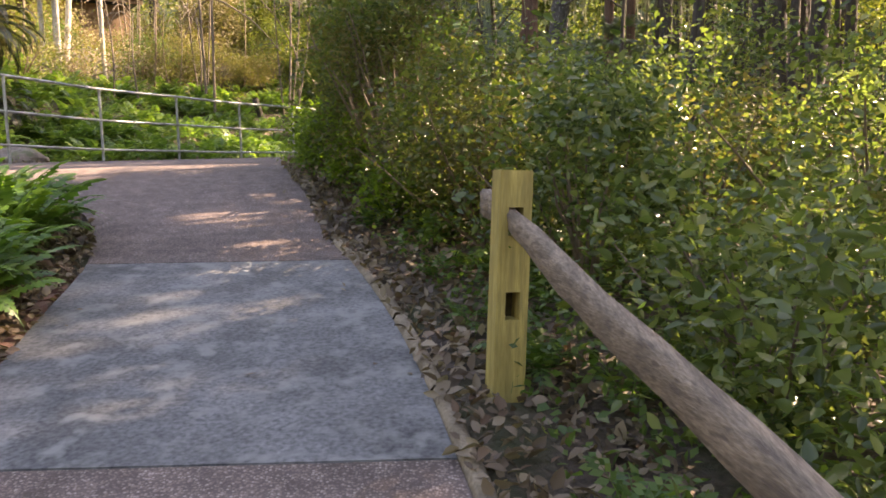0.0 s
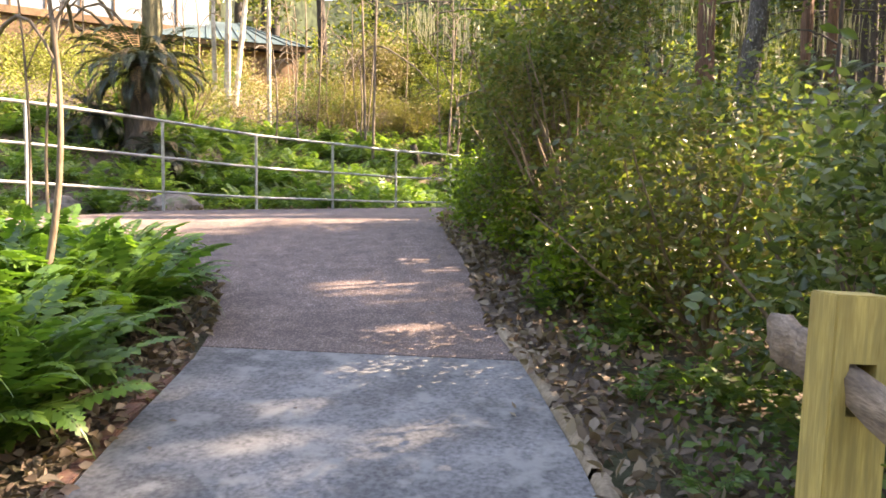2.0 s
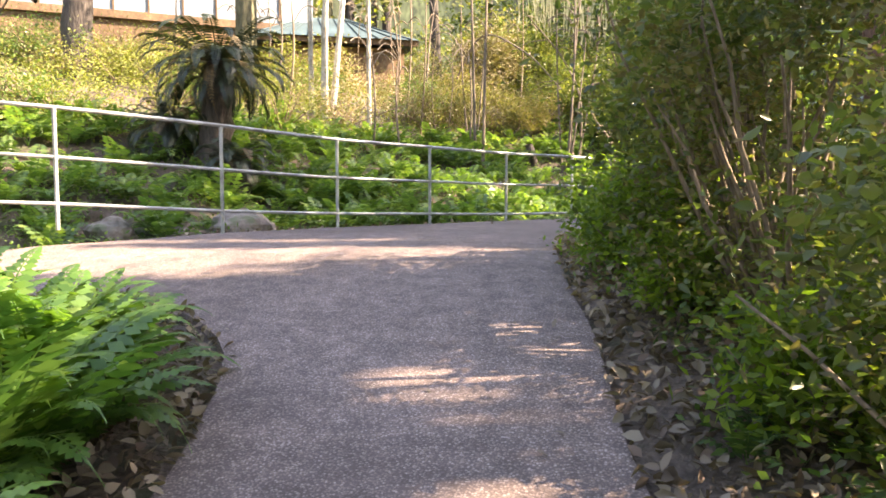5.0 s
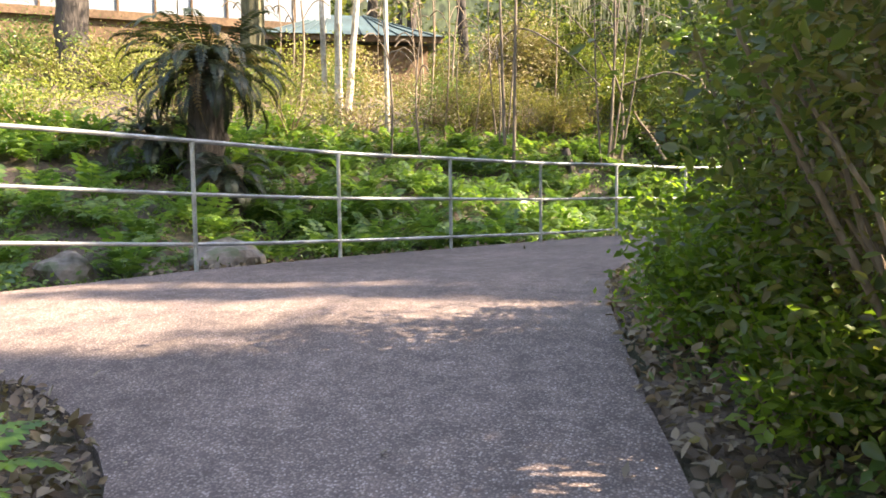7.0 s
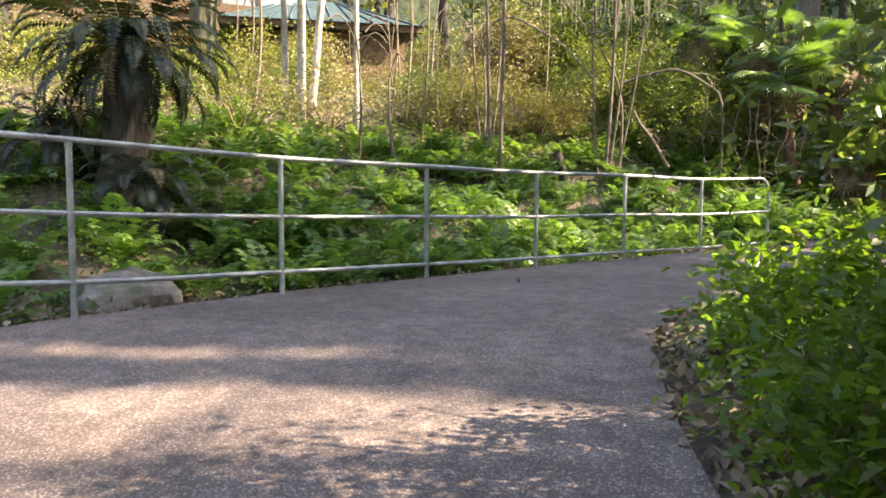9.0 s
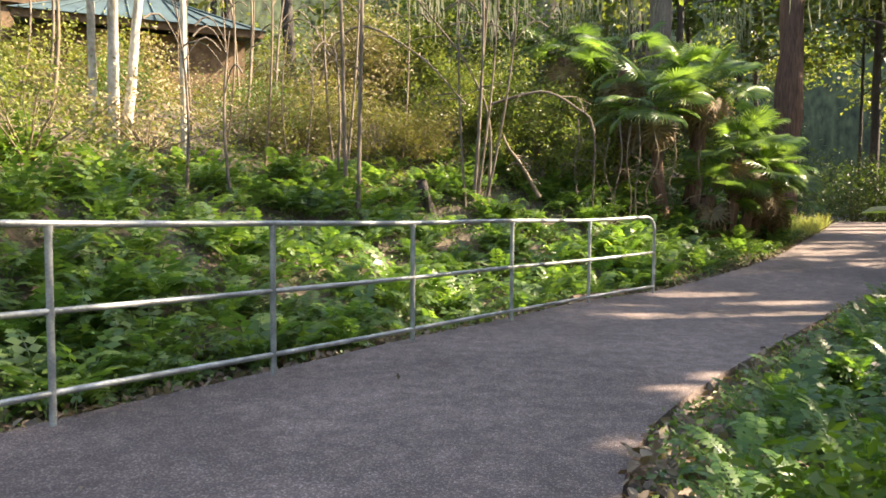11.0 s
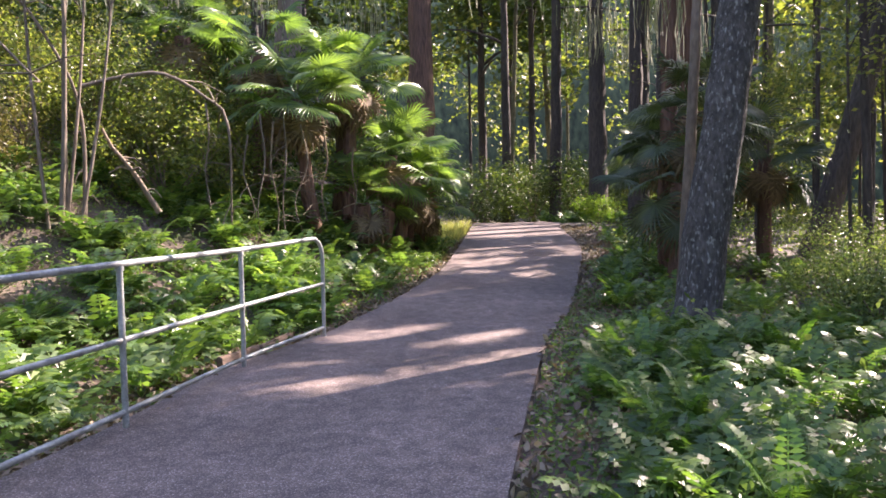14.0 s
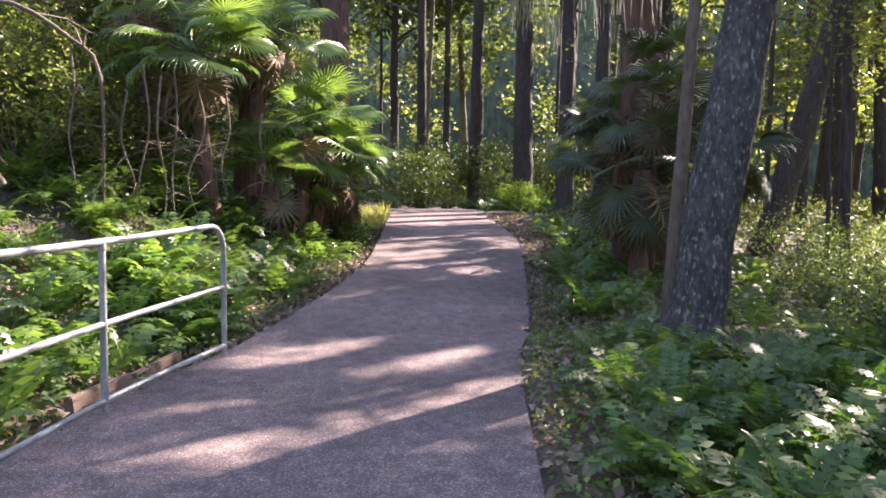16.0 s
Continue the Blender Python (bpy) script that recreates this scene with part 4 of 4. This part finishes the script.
for k in range(26):
    x, y = r.uniform(-13, -4.5), r.uniform(17.5, 25)
    d, sgn = edge_distance(x, y, COARSE_L)
    if sgn[0] > 0 and d[0] > 3.5:
        tree("thin_stem", x, y, r.uniform(0.012, 0.03), r.uniform(2.0, 4.5), (r.uniform(-0.12, 0.12), r.uniform(-0.1, 0.1)), BARK_TAN if k % 2 else TWIG, "thin bare stem rising from the brush", 600 + k, None, None, 4, group="thin stems in the brush", bend=r.uniform(-0.2, 0.2), crown_r=(0.6, 0.6, 0.4), flare=1.1, seg=5)
shrub(-7.7, 26.3, (1.1, 1.1, 1.2), 9000, 0.10, VINE, "tall shrub draped in dry tan vines", 180, k=60, spread=0.25)
shrub(-6.5, 27.2, (1.1, 1.1, 1.2), 7000, 0.10, YELLOW, "tall yellow-green shrub beside dry vines", 181, k=60, spread=0.25)
for k, (x, y) in enumerate(((-3.3, 23.9), (-5.2, 24.4), (-3.6, 25.4), (-4.6, 26.0), (-2.4, 25.8), (-5.6, 27.0))):
    shrub(x, y, (1.1, 1.1, 0.8), 5500, 0.07, SHRUB, "dark shaded shrub on the bank", 185 + k, "dark shrubs on the bank", k=40, spread=0.18)

for k, (x, y, q, h) in enumerate(((-3.4, 24.9, 1.2, 1.0), (-2.6, 24.6, 0.9, 0.8), (-4.3, 25.6, 1.3, 1.2), (-2.4, 27.6, 1.4, 1.3))):
    shrub(x, y, (q, q, h), 6000, 0.07, SHRUB, "dark tangled shrub in the hollow behind the palms", 230 + k, "dark shrubs on the bank", k=40, spread=0.2)
# dark-leaved bushes added to stand for the shadow in the hollow
for k, (x, y, q, h) in enumerate(((-3.9, 27.6, 1.6, 1.9), (-2.6, 28.6, 1.5, 1.8), (-5.6, 28.6, 1.7, 1.9), (-1.2, 28.4, 1.3, 1.6))):
    shrub(x, y, (q, q, h), 5500, 0.13, CANOPY, "tall dark leafy bush added to darken the shaded hollow", 270 + k, "evergreen bushes behind the palms", k=46, spread=0.3)
for k, (x, y, q, h) in enumerate(((-6.6, 22.9, 1.1, 0.55), (-5.7, 23.4, 0.9, 0.5), (-7.6, 22.3, 0.9, 0.5))):
    shrub(x, y, (q, q, h), 6000, 0.055, THICKET, "low brown-olive thicket on the bank", 240 + k, "brown thickets on the bank", k=44, spread=0.15, nstem=24)
for k, (x, y, q, h) in enumerate(((5.4, 19.4, 0.8, 0.45), (4.4, 18.9, 0.6, 0.35), (6.6, 20.9, 1.0, 0.55), (7.6, 19.6, 1.0, 0.6), (5.6, 17.6, 0.8, 0.4), (3.4, 17.4, 0.6, 0.3))):
    shrub(x, y, (q, q, h), 4500, 0.05, GLOSSY, "small grey-green shrub beneath the trees", 250 + k, "low shrubs beneath the trees", k=36, spread=0.14, nstem=18)

# stems and a stump on the bank
for k, (x, y, ln) in enumerate(((-4.53, 22.03, (0.03, -0.03)), (-4.45, 22.1, (0.06, -0.02)), (-4.36, 22.14, (0.16, 0.0)), (-4.62, 21.95, (-0.03, 0.0)), (-4.5, 22.2, (0.09, 0.05)), (-6.9, 21.9, (-0.05, 0.0)), (-6.75, 22.0, (0.06, 0.0)))):
    tree("thin_stem", x, y, 0.034 if k < 2 else 0.024, 4.6 - 0.5 * (k % 3), ln, BARK_TAN, "thin bare tan stem rising from the bank", 30 + k, None, None, 5, group="thin stems", bend=0.08 * (-1) ** k, crown_r=(0.8, 0.8, 0.5), flare=1.1, seg=6)
tree("stump", -5.12, 21.55, 0.085, 0.5, (-0.45, 0.05), BARK_DARK, "short dark broken stump among ferns", 36, None, None, 0, category="stump")
for k, (x, y, ln, bend) in enumerate(((-5.15, 7.3, (0.10, 0.03), -0.25), (-4.45, 6.0, (-0.02, 0.02), 0.3), (-5.6, 7.5, (-0.04, 0.0), 0.12))):
    tree("bare_sapling", x, y, 0.013 + 0.007 * (k == 1), 2.9, ln, TWIG, "thin bare brown sapling in the fern bed", 37 + k, None, None, 9, group="bare saplings in the fern bed", bend=bend, crown_r=(0.75, 0.75, 0.5), flare=1.25, seg=6)

# bare branches, hanging vines and moss
def branch(name, pts, radius, mat, label, twigs=0, seed=0, category="branch", group=""):
    r = np.random.default_rng(seed)
    P = spline(pts, 0.15)
    root = thing(name, label, category, group, at=P[0])
    V, F = tube(P - P[0], np.linspace(radius, radius * 0.45, len(P)), 6, 0.06, seed)
    part("main_branch", mesh_of("main_branch", V, F, mat, True), root)
    for _ in range(twigs):
        a = P[r.integers(2, len(P))] - P[0]
        d = r.standard_normal(3) * np.array((1, 1, 0.5)) * 0.35
        V, F = tube([a, a + d * 0.5 + (0, 0, 0.04), a + d + (0, 0, -0.05)], [radius * 0.4, radius * 0.3, radius * 0.12], 4)
        part("twig", mesh_of("twig", V, F, mat, True), root)
    return root


branch("fallen_branch", [(-3.4, 22.59, 2.1), (-3.72, 22.57, 2.66), (-3.94, 22.55, 2.95), (-4.05, 22.53, 3.19)], 0.045, TWIG, "pale broken branch leaning in the brush", 6, 1)
branch("arching_branch", [(-4.3, 22.8, 3.75), (-3.74, 22.86, 3.92), (-3.27, 22.86, 3.96), (-2.75, 22.89, 3.67), (-2.46, 22.91, 3.29), (-2.45, 22.96, 1.7)], 0.03, BARK_TAN, "arching bare vine over the dark thicket", 12, 2)
branch("leaning_branch", [(-4.28, 22.37, 1.8), (-4.28, 22.37, 3.4), (-4.65, 22.23, 4.33), (-5.01, 22.08, 4.83), (-5.47, 21.87, 5.38)], 0.032, BARK_TAN, "long bare branch rising over the bank", 8, 3)
for k, (x, y, top, low, dx) in enumerate(((-1.99, 23.2, 3.5, 1.4, 0.06), (-1.78, 23.3, 3.4, 1.45, -0.05), (-1.62, 23.4, 3.6, 1.5, 0.03), (-1.35, 23.5, 3.4, 1.6, 0.1), (-2.15, 23.3, 3.2, 1.5, -0.08), (-0.95, 23.7, 3.3, 1.9, 0.05), (-2.75, 22.9, 3.6, 2.2, 0.03), (-0.4, 24.0, 3.1, 2.0, -0.04))):
    branch("hanging_vine", [(x, y, top), (x + dx, y, (top * 2 + low) / 3), (x - dx, y + 0.05, (top + low * 2) / 3), (x + dx * 0.5, y, low)], 0.016, TWIG if k % 2 else BARK_TAN, "dry vine hanging from the fan palm", 9, 80 + k, "vine", "hanging vines")
branch("leaning_branch", [(-8.2, 24.0, 3.6), (-7.0, 23.2, 5.2), (-5.6, 22.2, 4.6), (-4.6, 21.5, 3.6)], 0.03, BARK_TAN, "long bare branch arching over the bank", 8, 4)


def hanging_moss(x, y, z, n, length, seed):
    r = np.random.default_rng(seed)
    root = thing("hanging_moss", "grey beard of moss hanging from a bough", "moss", "hanging moss", at=(x, y, z))
    out = []
    for _ in range(n):
        a = np.array((r.normal(0, 0.35), r.normal(0, 0.35), r.uniform(-0.1, 0.3)))
        L = length * r.uniform(0.4, 1.1)
        w = 0.012
        q = [a + np.array((r.normal(0, 0.03), r.normal(0, 0.03), -L * tt)) for tt in (0, 0.35, 0.7, 1.0)]
        for u, v in zip(q[:-1], q[1:]):
            out.append((np.array([u + (w, 0, 0), u - (w, 0.01, 0), v - (w * 0.6, 0, 0), v + (w * 0.6, 0.01, 0)]), np.array([[0, 1, 2], [0, 2, 3]])))
    V, F = joined(out)
    tagged(part("moss_beard", mesh_of("moss_beard", V, F, MOSS), root), kind="stuff")
    b = [np.array((-0.9, 0.1, 0.25)), np.array((0, 0, 0.32)), np.array((0.9, -0.1, 0.22))]
    V, F = tube(b, 0.03, 5)
    part("bough", mesh_of("bough", V, F, BARK_DARK, True), root)
    return root


r = np.random.default_rng(55)
for k, (x, y, z) in enumerate(((5.6, 27.0, 6.2), (7.2, 29.0, 6.5), (6.0, 24.5, 5.6), (8.5, 27.0, 6.0), (3.0, 20.6, 5.0), (-4.4, 24.8, 6.0), (-2.6, 27.5, 6.6), (-6.0, 26.0, 6.6), (1.5, 29.5, 6.6), (10.5, 25.5, 5.5), (9.5, 31.0, 6.5), (-1.0, 30.0, 7.0), (2.0, 15.5, 5.2), (3.4, 13.5, 5.0), (1.2, 21.5, 5.6))):
    hanging_moss(x, y, z + 0.3, 34, 1.2, 500 + k)

# ferns
for P, k0, k1, sword in ((scatter(165, -5.9, -3.3, 4.2, 7.35, 0.55, 2), 1.1, 1.6, True), (scatter(120, -8, -1.8, 10.5, 21, 0.42, 3), 0.8, 1.2, False), (scatter(120, -2.6, 1.6, 13, 18, 0.5, 4), 0.8, 1.25, False)):
    dd, ss = edge_distance(P[:, 0], P[:, 1], COARSE_L)
    for (x, y), d0, s0 in zip(P, dd, ss):
        if s0 < 0 or d0 < 2.4:
            if sword:
                fern(x, y, rng.uniform(k0, k1), "lush bright green sword fern in the inner bed", "sword ferns in the inner bed", SWORDS, 14, 0.0)
            else:
                fern(x, y, rng.uniform(k0, k1))


def carpet(name, label, category, P, meshes, r, k0, k1):
    """Many small plants as one joined mesh."""
    out = []
    Z = ground(P[:, 0], P[:, 1])
    for (x, y), z in zip(P, Z):
        V, F = meshes[r.integers(0, len(meshes))]
        out.append((turned(V, r.uniform(0, 6.28), r.uniform(-0.15, 0.15), (x, y, z - 0.04), r.uniform(k0, k1)), F))
    V, F = joined(out)
    return stuff(name, label, category, V, F, FERN)


def small_fern(seed):
    r = np.random.default_rng(seed)
    return joined([((turned(V, i * 2.4 + r.uniform(-0.4, 0.4), r.uniform(-0.5, 0.1))), F) for i in range(8) for V, F in [frond(r, 0.5 * r.uniform(0.7, 1.1), 9, 0.10, 1.2, r.uniform(0.3, 0.8))]])


SMALL = [small_fern(s) for s in range(5)]
r = np.random.default_rng(15)
P = scatter(2050, -12, 3, 9, 31, 0.42, 16)
d, sgn = edge_distance(P[:, 0], P[:, 1], COARSE_L)
carpet("fern_bank", "thick green ferns covering the bank", "ferns", P[(sgn > 0) & (d < 5.2)], SMALL, r, 0.95, 1.65)
P = np.vstack([scatter(500, -2.6, 6.5, 13, 27, 0.45, 17), scatter(120, 7.5, 11, 31, 35, 0.3, 18)])
d, sgn = edge_distance(P[:, 0], P[:, 1], COARSE_L)
carpet("fern_floor", "green ferns carpeting the forest floor", "ferns", P[sgn < 0], SMALL, r, 0.8, 1.35)

# low plants along the ramp
P = scatter(9000, -3.0, 2.2, 1.0, 12.6, 0.36, 31)
P = P[(P[:, 0] > np.interp(P[:, 1], RAMP_R[:, 1], RAMP_R[:, 0]))]
r = np.random.default_rng(32)
carpet("ramp_ferns", "fine dark green ferns at the foot of the shrubs", "ferns", P[:200], SMALL, r, 0.5, 0.95)

# pale grass where the path bends
r = np.random.default_rng(19)
P = np.column_stack([r.normal(0, 0.5, 2600), r.normal(0, 0.75, 2600)])
P = clear_of_path(P @ np.array([[0.87, -0.5], [0.5, 0.87]]) + np.array((2.9, 28.7)), 0.05)
V, F = leaves(on_ground(P, -0.02), 0.42, 0.016, r, 0.2, np.array((0, 0, 2.2)))
stuff("pale_grass", "pale sunlit grass tuft at the bend of the path", "grass", V, F, PALE_GRASS)

# undergrowth and litter
r = np.random.default_rng(8)


def herbs(name, label, P, tall, leaf, mat):
    Q = on_ground(P)
    Q[:, 2] += r.uniform(0, 1, len(P)) ** 1.5 * tall * (0.6 + 0.4 * np.sin(P[:, 0] * 3.1) * np.sin(P[:, 1] * 2.7))
    V, F = leaves(Q, leaf, leaf * 0.55, r, 0.6)
    return stuff(name, label, "undergrowth", V, F, mat)


P = scatter(70000, -10, 4, 9, 30, 0.12, 9)
d, sgn = edge_distance(P[:, 0], P[:, 1], COARSE_L)
herbs("bank_herbs", "low green herbs covering the bank", P[(sgn > 0) & (d < 6)], 0.35, 0.06, HERB)
Q = scatter(26000, -3.4, 2.2, 12.5, 21.5, 0.03, 41)
dq, sq = edge_distance(Q[:, 0], Q[:, 1])
_, side = edge_distance(Q[:, 0], Q[:, 1], COARSE_L)
herbs("ivy", "small-leaved ivy creeping along the path edge", Q[(dq < 0.95) & (side < 0)], 0.07, 0.042, HERB)
herbs("floor_herbs", "low ivy and herbs covering the forest floor", P[sgn < 0], 0.16, 0.055, HERB)
P = scatter(40000, -20, -3, 12, 32, 1.0, 21)
d, sgn = edge_distance(P[:, 0], P[:, 1], COARSE_L)
herbs("hill_brush", "yellow-green grass and brush over the hill", P[(sgn > 0) & (d > 4)], 0.45, 0.09, YELLOW)
P = scatter(30000, -1, 14, -2, 30, 0.6, 22)
herbs("wood_floor", "green undergrowth among the trees", P[P[:, 0] > 0.12 * P[:, 1] - 1.0], 0.5, 0.10, GLOSSY)
P = scatter(12000, 12, 28, 8, 36, 0.6, 25)
herbs("deep_wood_floor", "green undergrowth deeper in the woods", P, 0.6, 0.2, WOODS)
P = scatter(26000, -3.0, 3.5, 0.5, 12.8, 0.3, 24)
herbs("ramp_herbs", "tangled low green plants beside the ramp", P[P[:, 0] > np.interp(P[:, 1], RAMP_R[:, 1], RAMP_R[:, 0])], 0.45, 0.06, HERB)
P = scatter(12000, -14, -3, -4, 8, 0.5, 23)
herbs("inner_bed", "low leaves covering the inner bed", P, 0.3, 0.08, HERB)
P = scatter(200000, -7, 7, 0, 30, 0.0, 10)
d, _ = edge_distance(P[:, 0], P[:, 1])
P = P[(d < 0.8) & (r.uniform(0, 1, len(d)) < np.where(P[:, 1] < 13, 1.0, 0.5))]
V, F = ovate(on_ground(P, -0.01) + np.column_stack([np.zeros((len(P), 2)), r.uniform(0, 0.03, len(P))]), 0.074, 0.042, r, 0.6)
stuff("leaf_litter", "brown dead leaves lying along the path edges", "leaf litter", V, F, DEAD)

r = np.random.default_rng(66)
P = np.column_stack([r.uniform(-7, 5, 5000), r.uniform(0, 27, 5000)])
P = P[inside(P[:, 0], P[:, 1])]
d, _ = edge_distance(P[:, 0], P[:, 1])
P = P[r.uniform(0, 1, len(P)) < np.where(d < 0.25, 0.35, 0.03)]
V, F = leaves(np.column_stack([P, path_z(P[:, 0], P[:, 1]) + 0.006]), 0.06, 0.03, r, 0.95)
stuff("path_debris", "small dry leaves scattered on the path", "leaf litter", V, F, DEAD)

# small trees of the understorey
k = 0
while k < 18:
    x, y = (r.uniform(3.5, 13), r.uniform(18, 31)) if k < 12 else (r.uniform(2.2, 8), r.uniform(4, 15))
    if edge_distance(x, y)[0][0] < 2.6 or inside(x, y)[0]:
        continue
    k += 1
    tree("understorey_tree", x, y, r.uniform(0.03, 0.06), r.uniform(2.6, 4.6), (r.uniform(-0.08, 0.08), r.uniform(-0.08, 0.08)), BARK_DARK, "small leafy understorey tree in the woods", 700 + k, True, WOODS, 4, group="understorey trees", crown_r=(1.3, 1.3, 1.0), n=1300, leaf=0.11, seg=6, flare=1.1)

# building on the hill
def building():
    root = thing("hill_building", "low building with teal sheet roof and brown fascia on the hill", "building")
    for name, bm, mat in (("wall", box(4.0, 4.6, 2.2, 0.02, (-2.2, 2.6, -1.2)), FASCIA), ("fascia", box(4.7, 0.06, 0.16, 0.01, (-2.2, 0.0, 0.0)), FASCIA)):
        part(name, bm_mesh(name, bm, mat), root)
    bm = bmesh.new()
    q = [bm.verts.new(v) for v in ((-4.6, -0.1, 0.08), (0.2, -0.1, 0.08), (0.2, 5.4, 0.08), (-4.6, 5.4, 0.08), (-2.7, 2.7, 1.2), (-1.7, 2.7, 1.2))]
    for f in ((0, 1, 5, 4), (1, 2, 5), (2, 3, 4, 5), (3, 0, 4), (3, 2, 1, 0)):
        bm.faces.new([q[i] for i in f])
    part("roof", bm_mesh("roof", bm, ROOF), root)
    for i in range(10):
        V, F = tube([(-4.4 + i * 0.48, -0.1, 0.10), (np.clip(-4.4 + i * 0.48, -2.7, -1.7), 2.7, 1.22)], 0.02, 4)
        part("roof_rib", mesh_of("roof_rib", V, F, ROOF), root)
    root.matrix_basis = pose(-9.4, 24.7, 5.5, 0, 0, 32)
    hall = thing("white_hall", "long white-panelled building with brown sill behind the trees", "building")
    for i in range(9):
        part("panel", bm_mesh("panel", box(0.86, 0.06, 2.2, 0.01, (i * 0.9 + 0.45, 0, 1.2)), PANEL), hall)
        part("mullion", bm_mesh("mullion", box(0.05, 0.1, 2.2, 0.005, (i * 0.9, -0.02, 1.2)), FASCIA), hall)
    part("sill", bm_mesh("sill", box(8.4, 0.2, 0.22, 0.01, (4.1, -0.03, -0.01)), FASCIA), hall)
    part("base_wall", bm_mesh("base_wall", box(8.3, 0.14, 1.6, 0.01, (4.1, 0.06, -0.92)), FASCIA), hall)
    part("back_wall", bm_mesh("back_wall", box(8.3, 4, 3.8, 0.01, (4.1, 2.2, 0.35)), PANEL), hall)
    a, b = np.array((-18.8, 19.4)), np.array((-13.6, 24.0))
    hall.matrix_basis = pose(a[0], a[1], 6.1, 0, 0, math.degrees(math.atan2(*(b - a)[::-1])))


building()

for k, (x, y) in enumerate(((8.6, 40.5), (10.2, 38.2), (11.5, 36.6), (13.2, 36.0), (10.8, 41.5), (7.0, 45.0), (13.5, 39.5), (15.2, 34.0), (2.5, 38.0), (3.2, 34.6), (1.5, 32.5))):
    shrub(x, y, (1.8, 1.8, 1.3), 4000, 0.14, CANOPY, "dark dense shrub beyond the bend of the path", 400 + k, "shrubs beyond the bend", k=50, spread=0.3)


def build_backdrop():
    """Far woods all round, with an uneven top."""
    th = np.linspace(0, 2 * np.pi, 241)
    r = np.random.default_rng(91)
    top = 25 + np.convolve(r.normal(0, 4.5, 241), np.ones(3) / 3, "same")
    lo = np.stack([70 * np.sin(th), 12 + 70 * np.cos(th), np.full(241, -12.0)], 1)
    hi = np.stack([72 * np.sin(th), 12 + 72 * np.cos(th), top], 1)
    V = np.vstack([lo, hi])
    i = np.arange(240)
    F = np.stack([i, i + 1, i + 242, i + 241], 1)
    tagged(new("backdrop", mesh_of("backdrop", V, F, BACKDROP)), "dark green distant woods closing the view", "backdrop", kind="structure")


build_backdrop()

# woods: canopy added on the sunward side for shade, and the far edge
r = np.random.default_rng(12)
k = 0
while k < 36:
    x, y = r.uniform(4.5, 18), r.uniform(-1, 34)
    if edge_distance(x, y)[0][0] < 3.2 or inside(x, y)[0]:
        continue
    k += 1
    tree("shade_tree", x, y, r.uniform(0.09, 0.2) * (0.5 if y > 17 else 1), r.uniform(9, 13), (r.uniform(-0.05, 0.05), r.uniform(-0.05, 0.05)), BARK_DARK, "tall dark forest tree with a leafy crown, added to shade the path", 200 + k, True, CANOPY, 5, group="forest trees", crown_r=(3.0, 3.0, 1.8), n=2200, leaf=0.26, seg=10)
# extra trees set so that their crowns shade the ramp and path
for k in range(18):
    x, y = (r.uniform(8, 14), r.uniform(4, 15)) if k < 9 else (r.uniform(6.5, 11), r.uniform(14.5, 19))
    tree("shade_tree", x, y, r.uniform(0.09, 0.2), r.uniform(9.5, 12), (r.uniform(-0.05, 0.05), r.uniform(-0.05, 0.05)), BARK_DARK, "tall dark forest tree with a leafy crown, added to shade the path", 260 + k, True, CANOPY, 5, group="forest trees", crown_r=(3.0, 3.0, 1.8), n=2400, leaf=0.26, seg=10)
# three more outside the view, placed to keep sun off the path
for k, (x, y) in enumerate(((8.2, 18.7), (9.4, 19.3), (7.4, 17.6))):
    tree("shade_tree", x, y, 0.12, 10.5, (0.0, 0.0), BARK_DARK, "tall dark forest tree with a leafy crown, added to shade the path", 290 + k, True, CANOPY, 5, group="forest trees", crown_r=(2.4, 2.4, 1.6), n=2600, leaf=0.26, seg=10)
for k in range(70):
    a = radians(r.uniform(-80, 95))
    d = r.uniform(24, 46)
    x, y = -2 + d * math.sin(a), 12 + d * math.cos(a)
    if edge_distance(x, y)[0][0] < 3 or inside(x, y)[0]:
        continue
    tree("far_tree", x, y, r.uniform(0.1, 0.26), r.uniform(10, 15), (r.uniform(-0.06, 0.06), r.uniform(-0.06, 0.06)), BARK_DARK if k % 3 else BARK_MOSS, "distant dark tree trunk in the woods", 300 + k, True, CANOPY, 2, group="far trees", crown_r=(3.6, 3.6, 3.5), n=1000, leaf=0.45, seg=8)
P = []
for k in range(330):
    a = radians(r.uniform(-115, 125))
    d = r.uniform(24, 62)
    x, y = -2 + d * math.sin(a), 10 + d * math.cos(a)
    if inside(x, y)[0] or edge_distance(x, y)[0][0] < 2.8 or (radians(14) < a < radians(40) and d < 38):
        continue
    top = 0.22 * d + 1.5
    P.append(clumps(r, 420, (x, y, gz(x, y) + r.uniform(0.5, top)), (2.4, 2.4, r.uniform(0.9, 2.2)), 10, 0.5))
V, F = leaves(np.vstack(P), 0.34, 0.2, r, 0.4)
stuff("far_woods", "distant green leafage of the woods", "woods", V, F, WOODS)
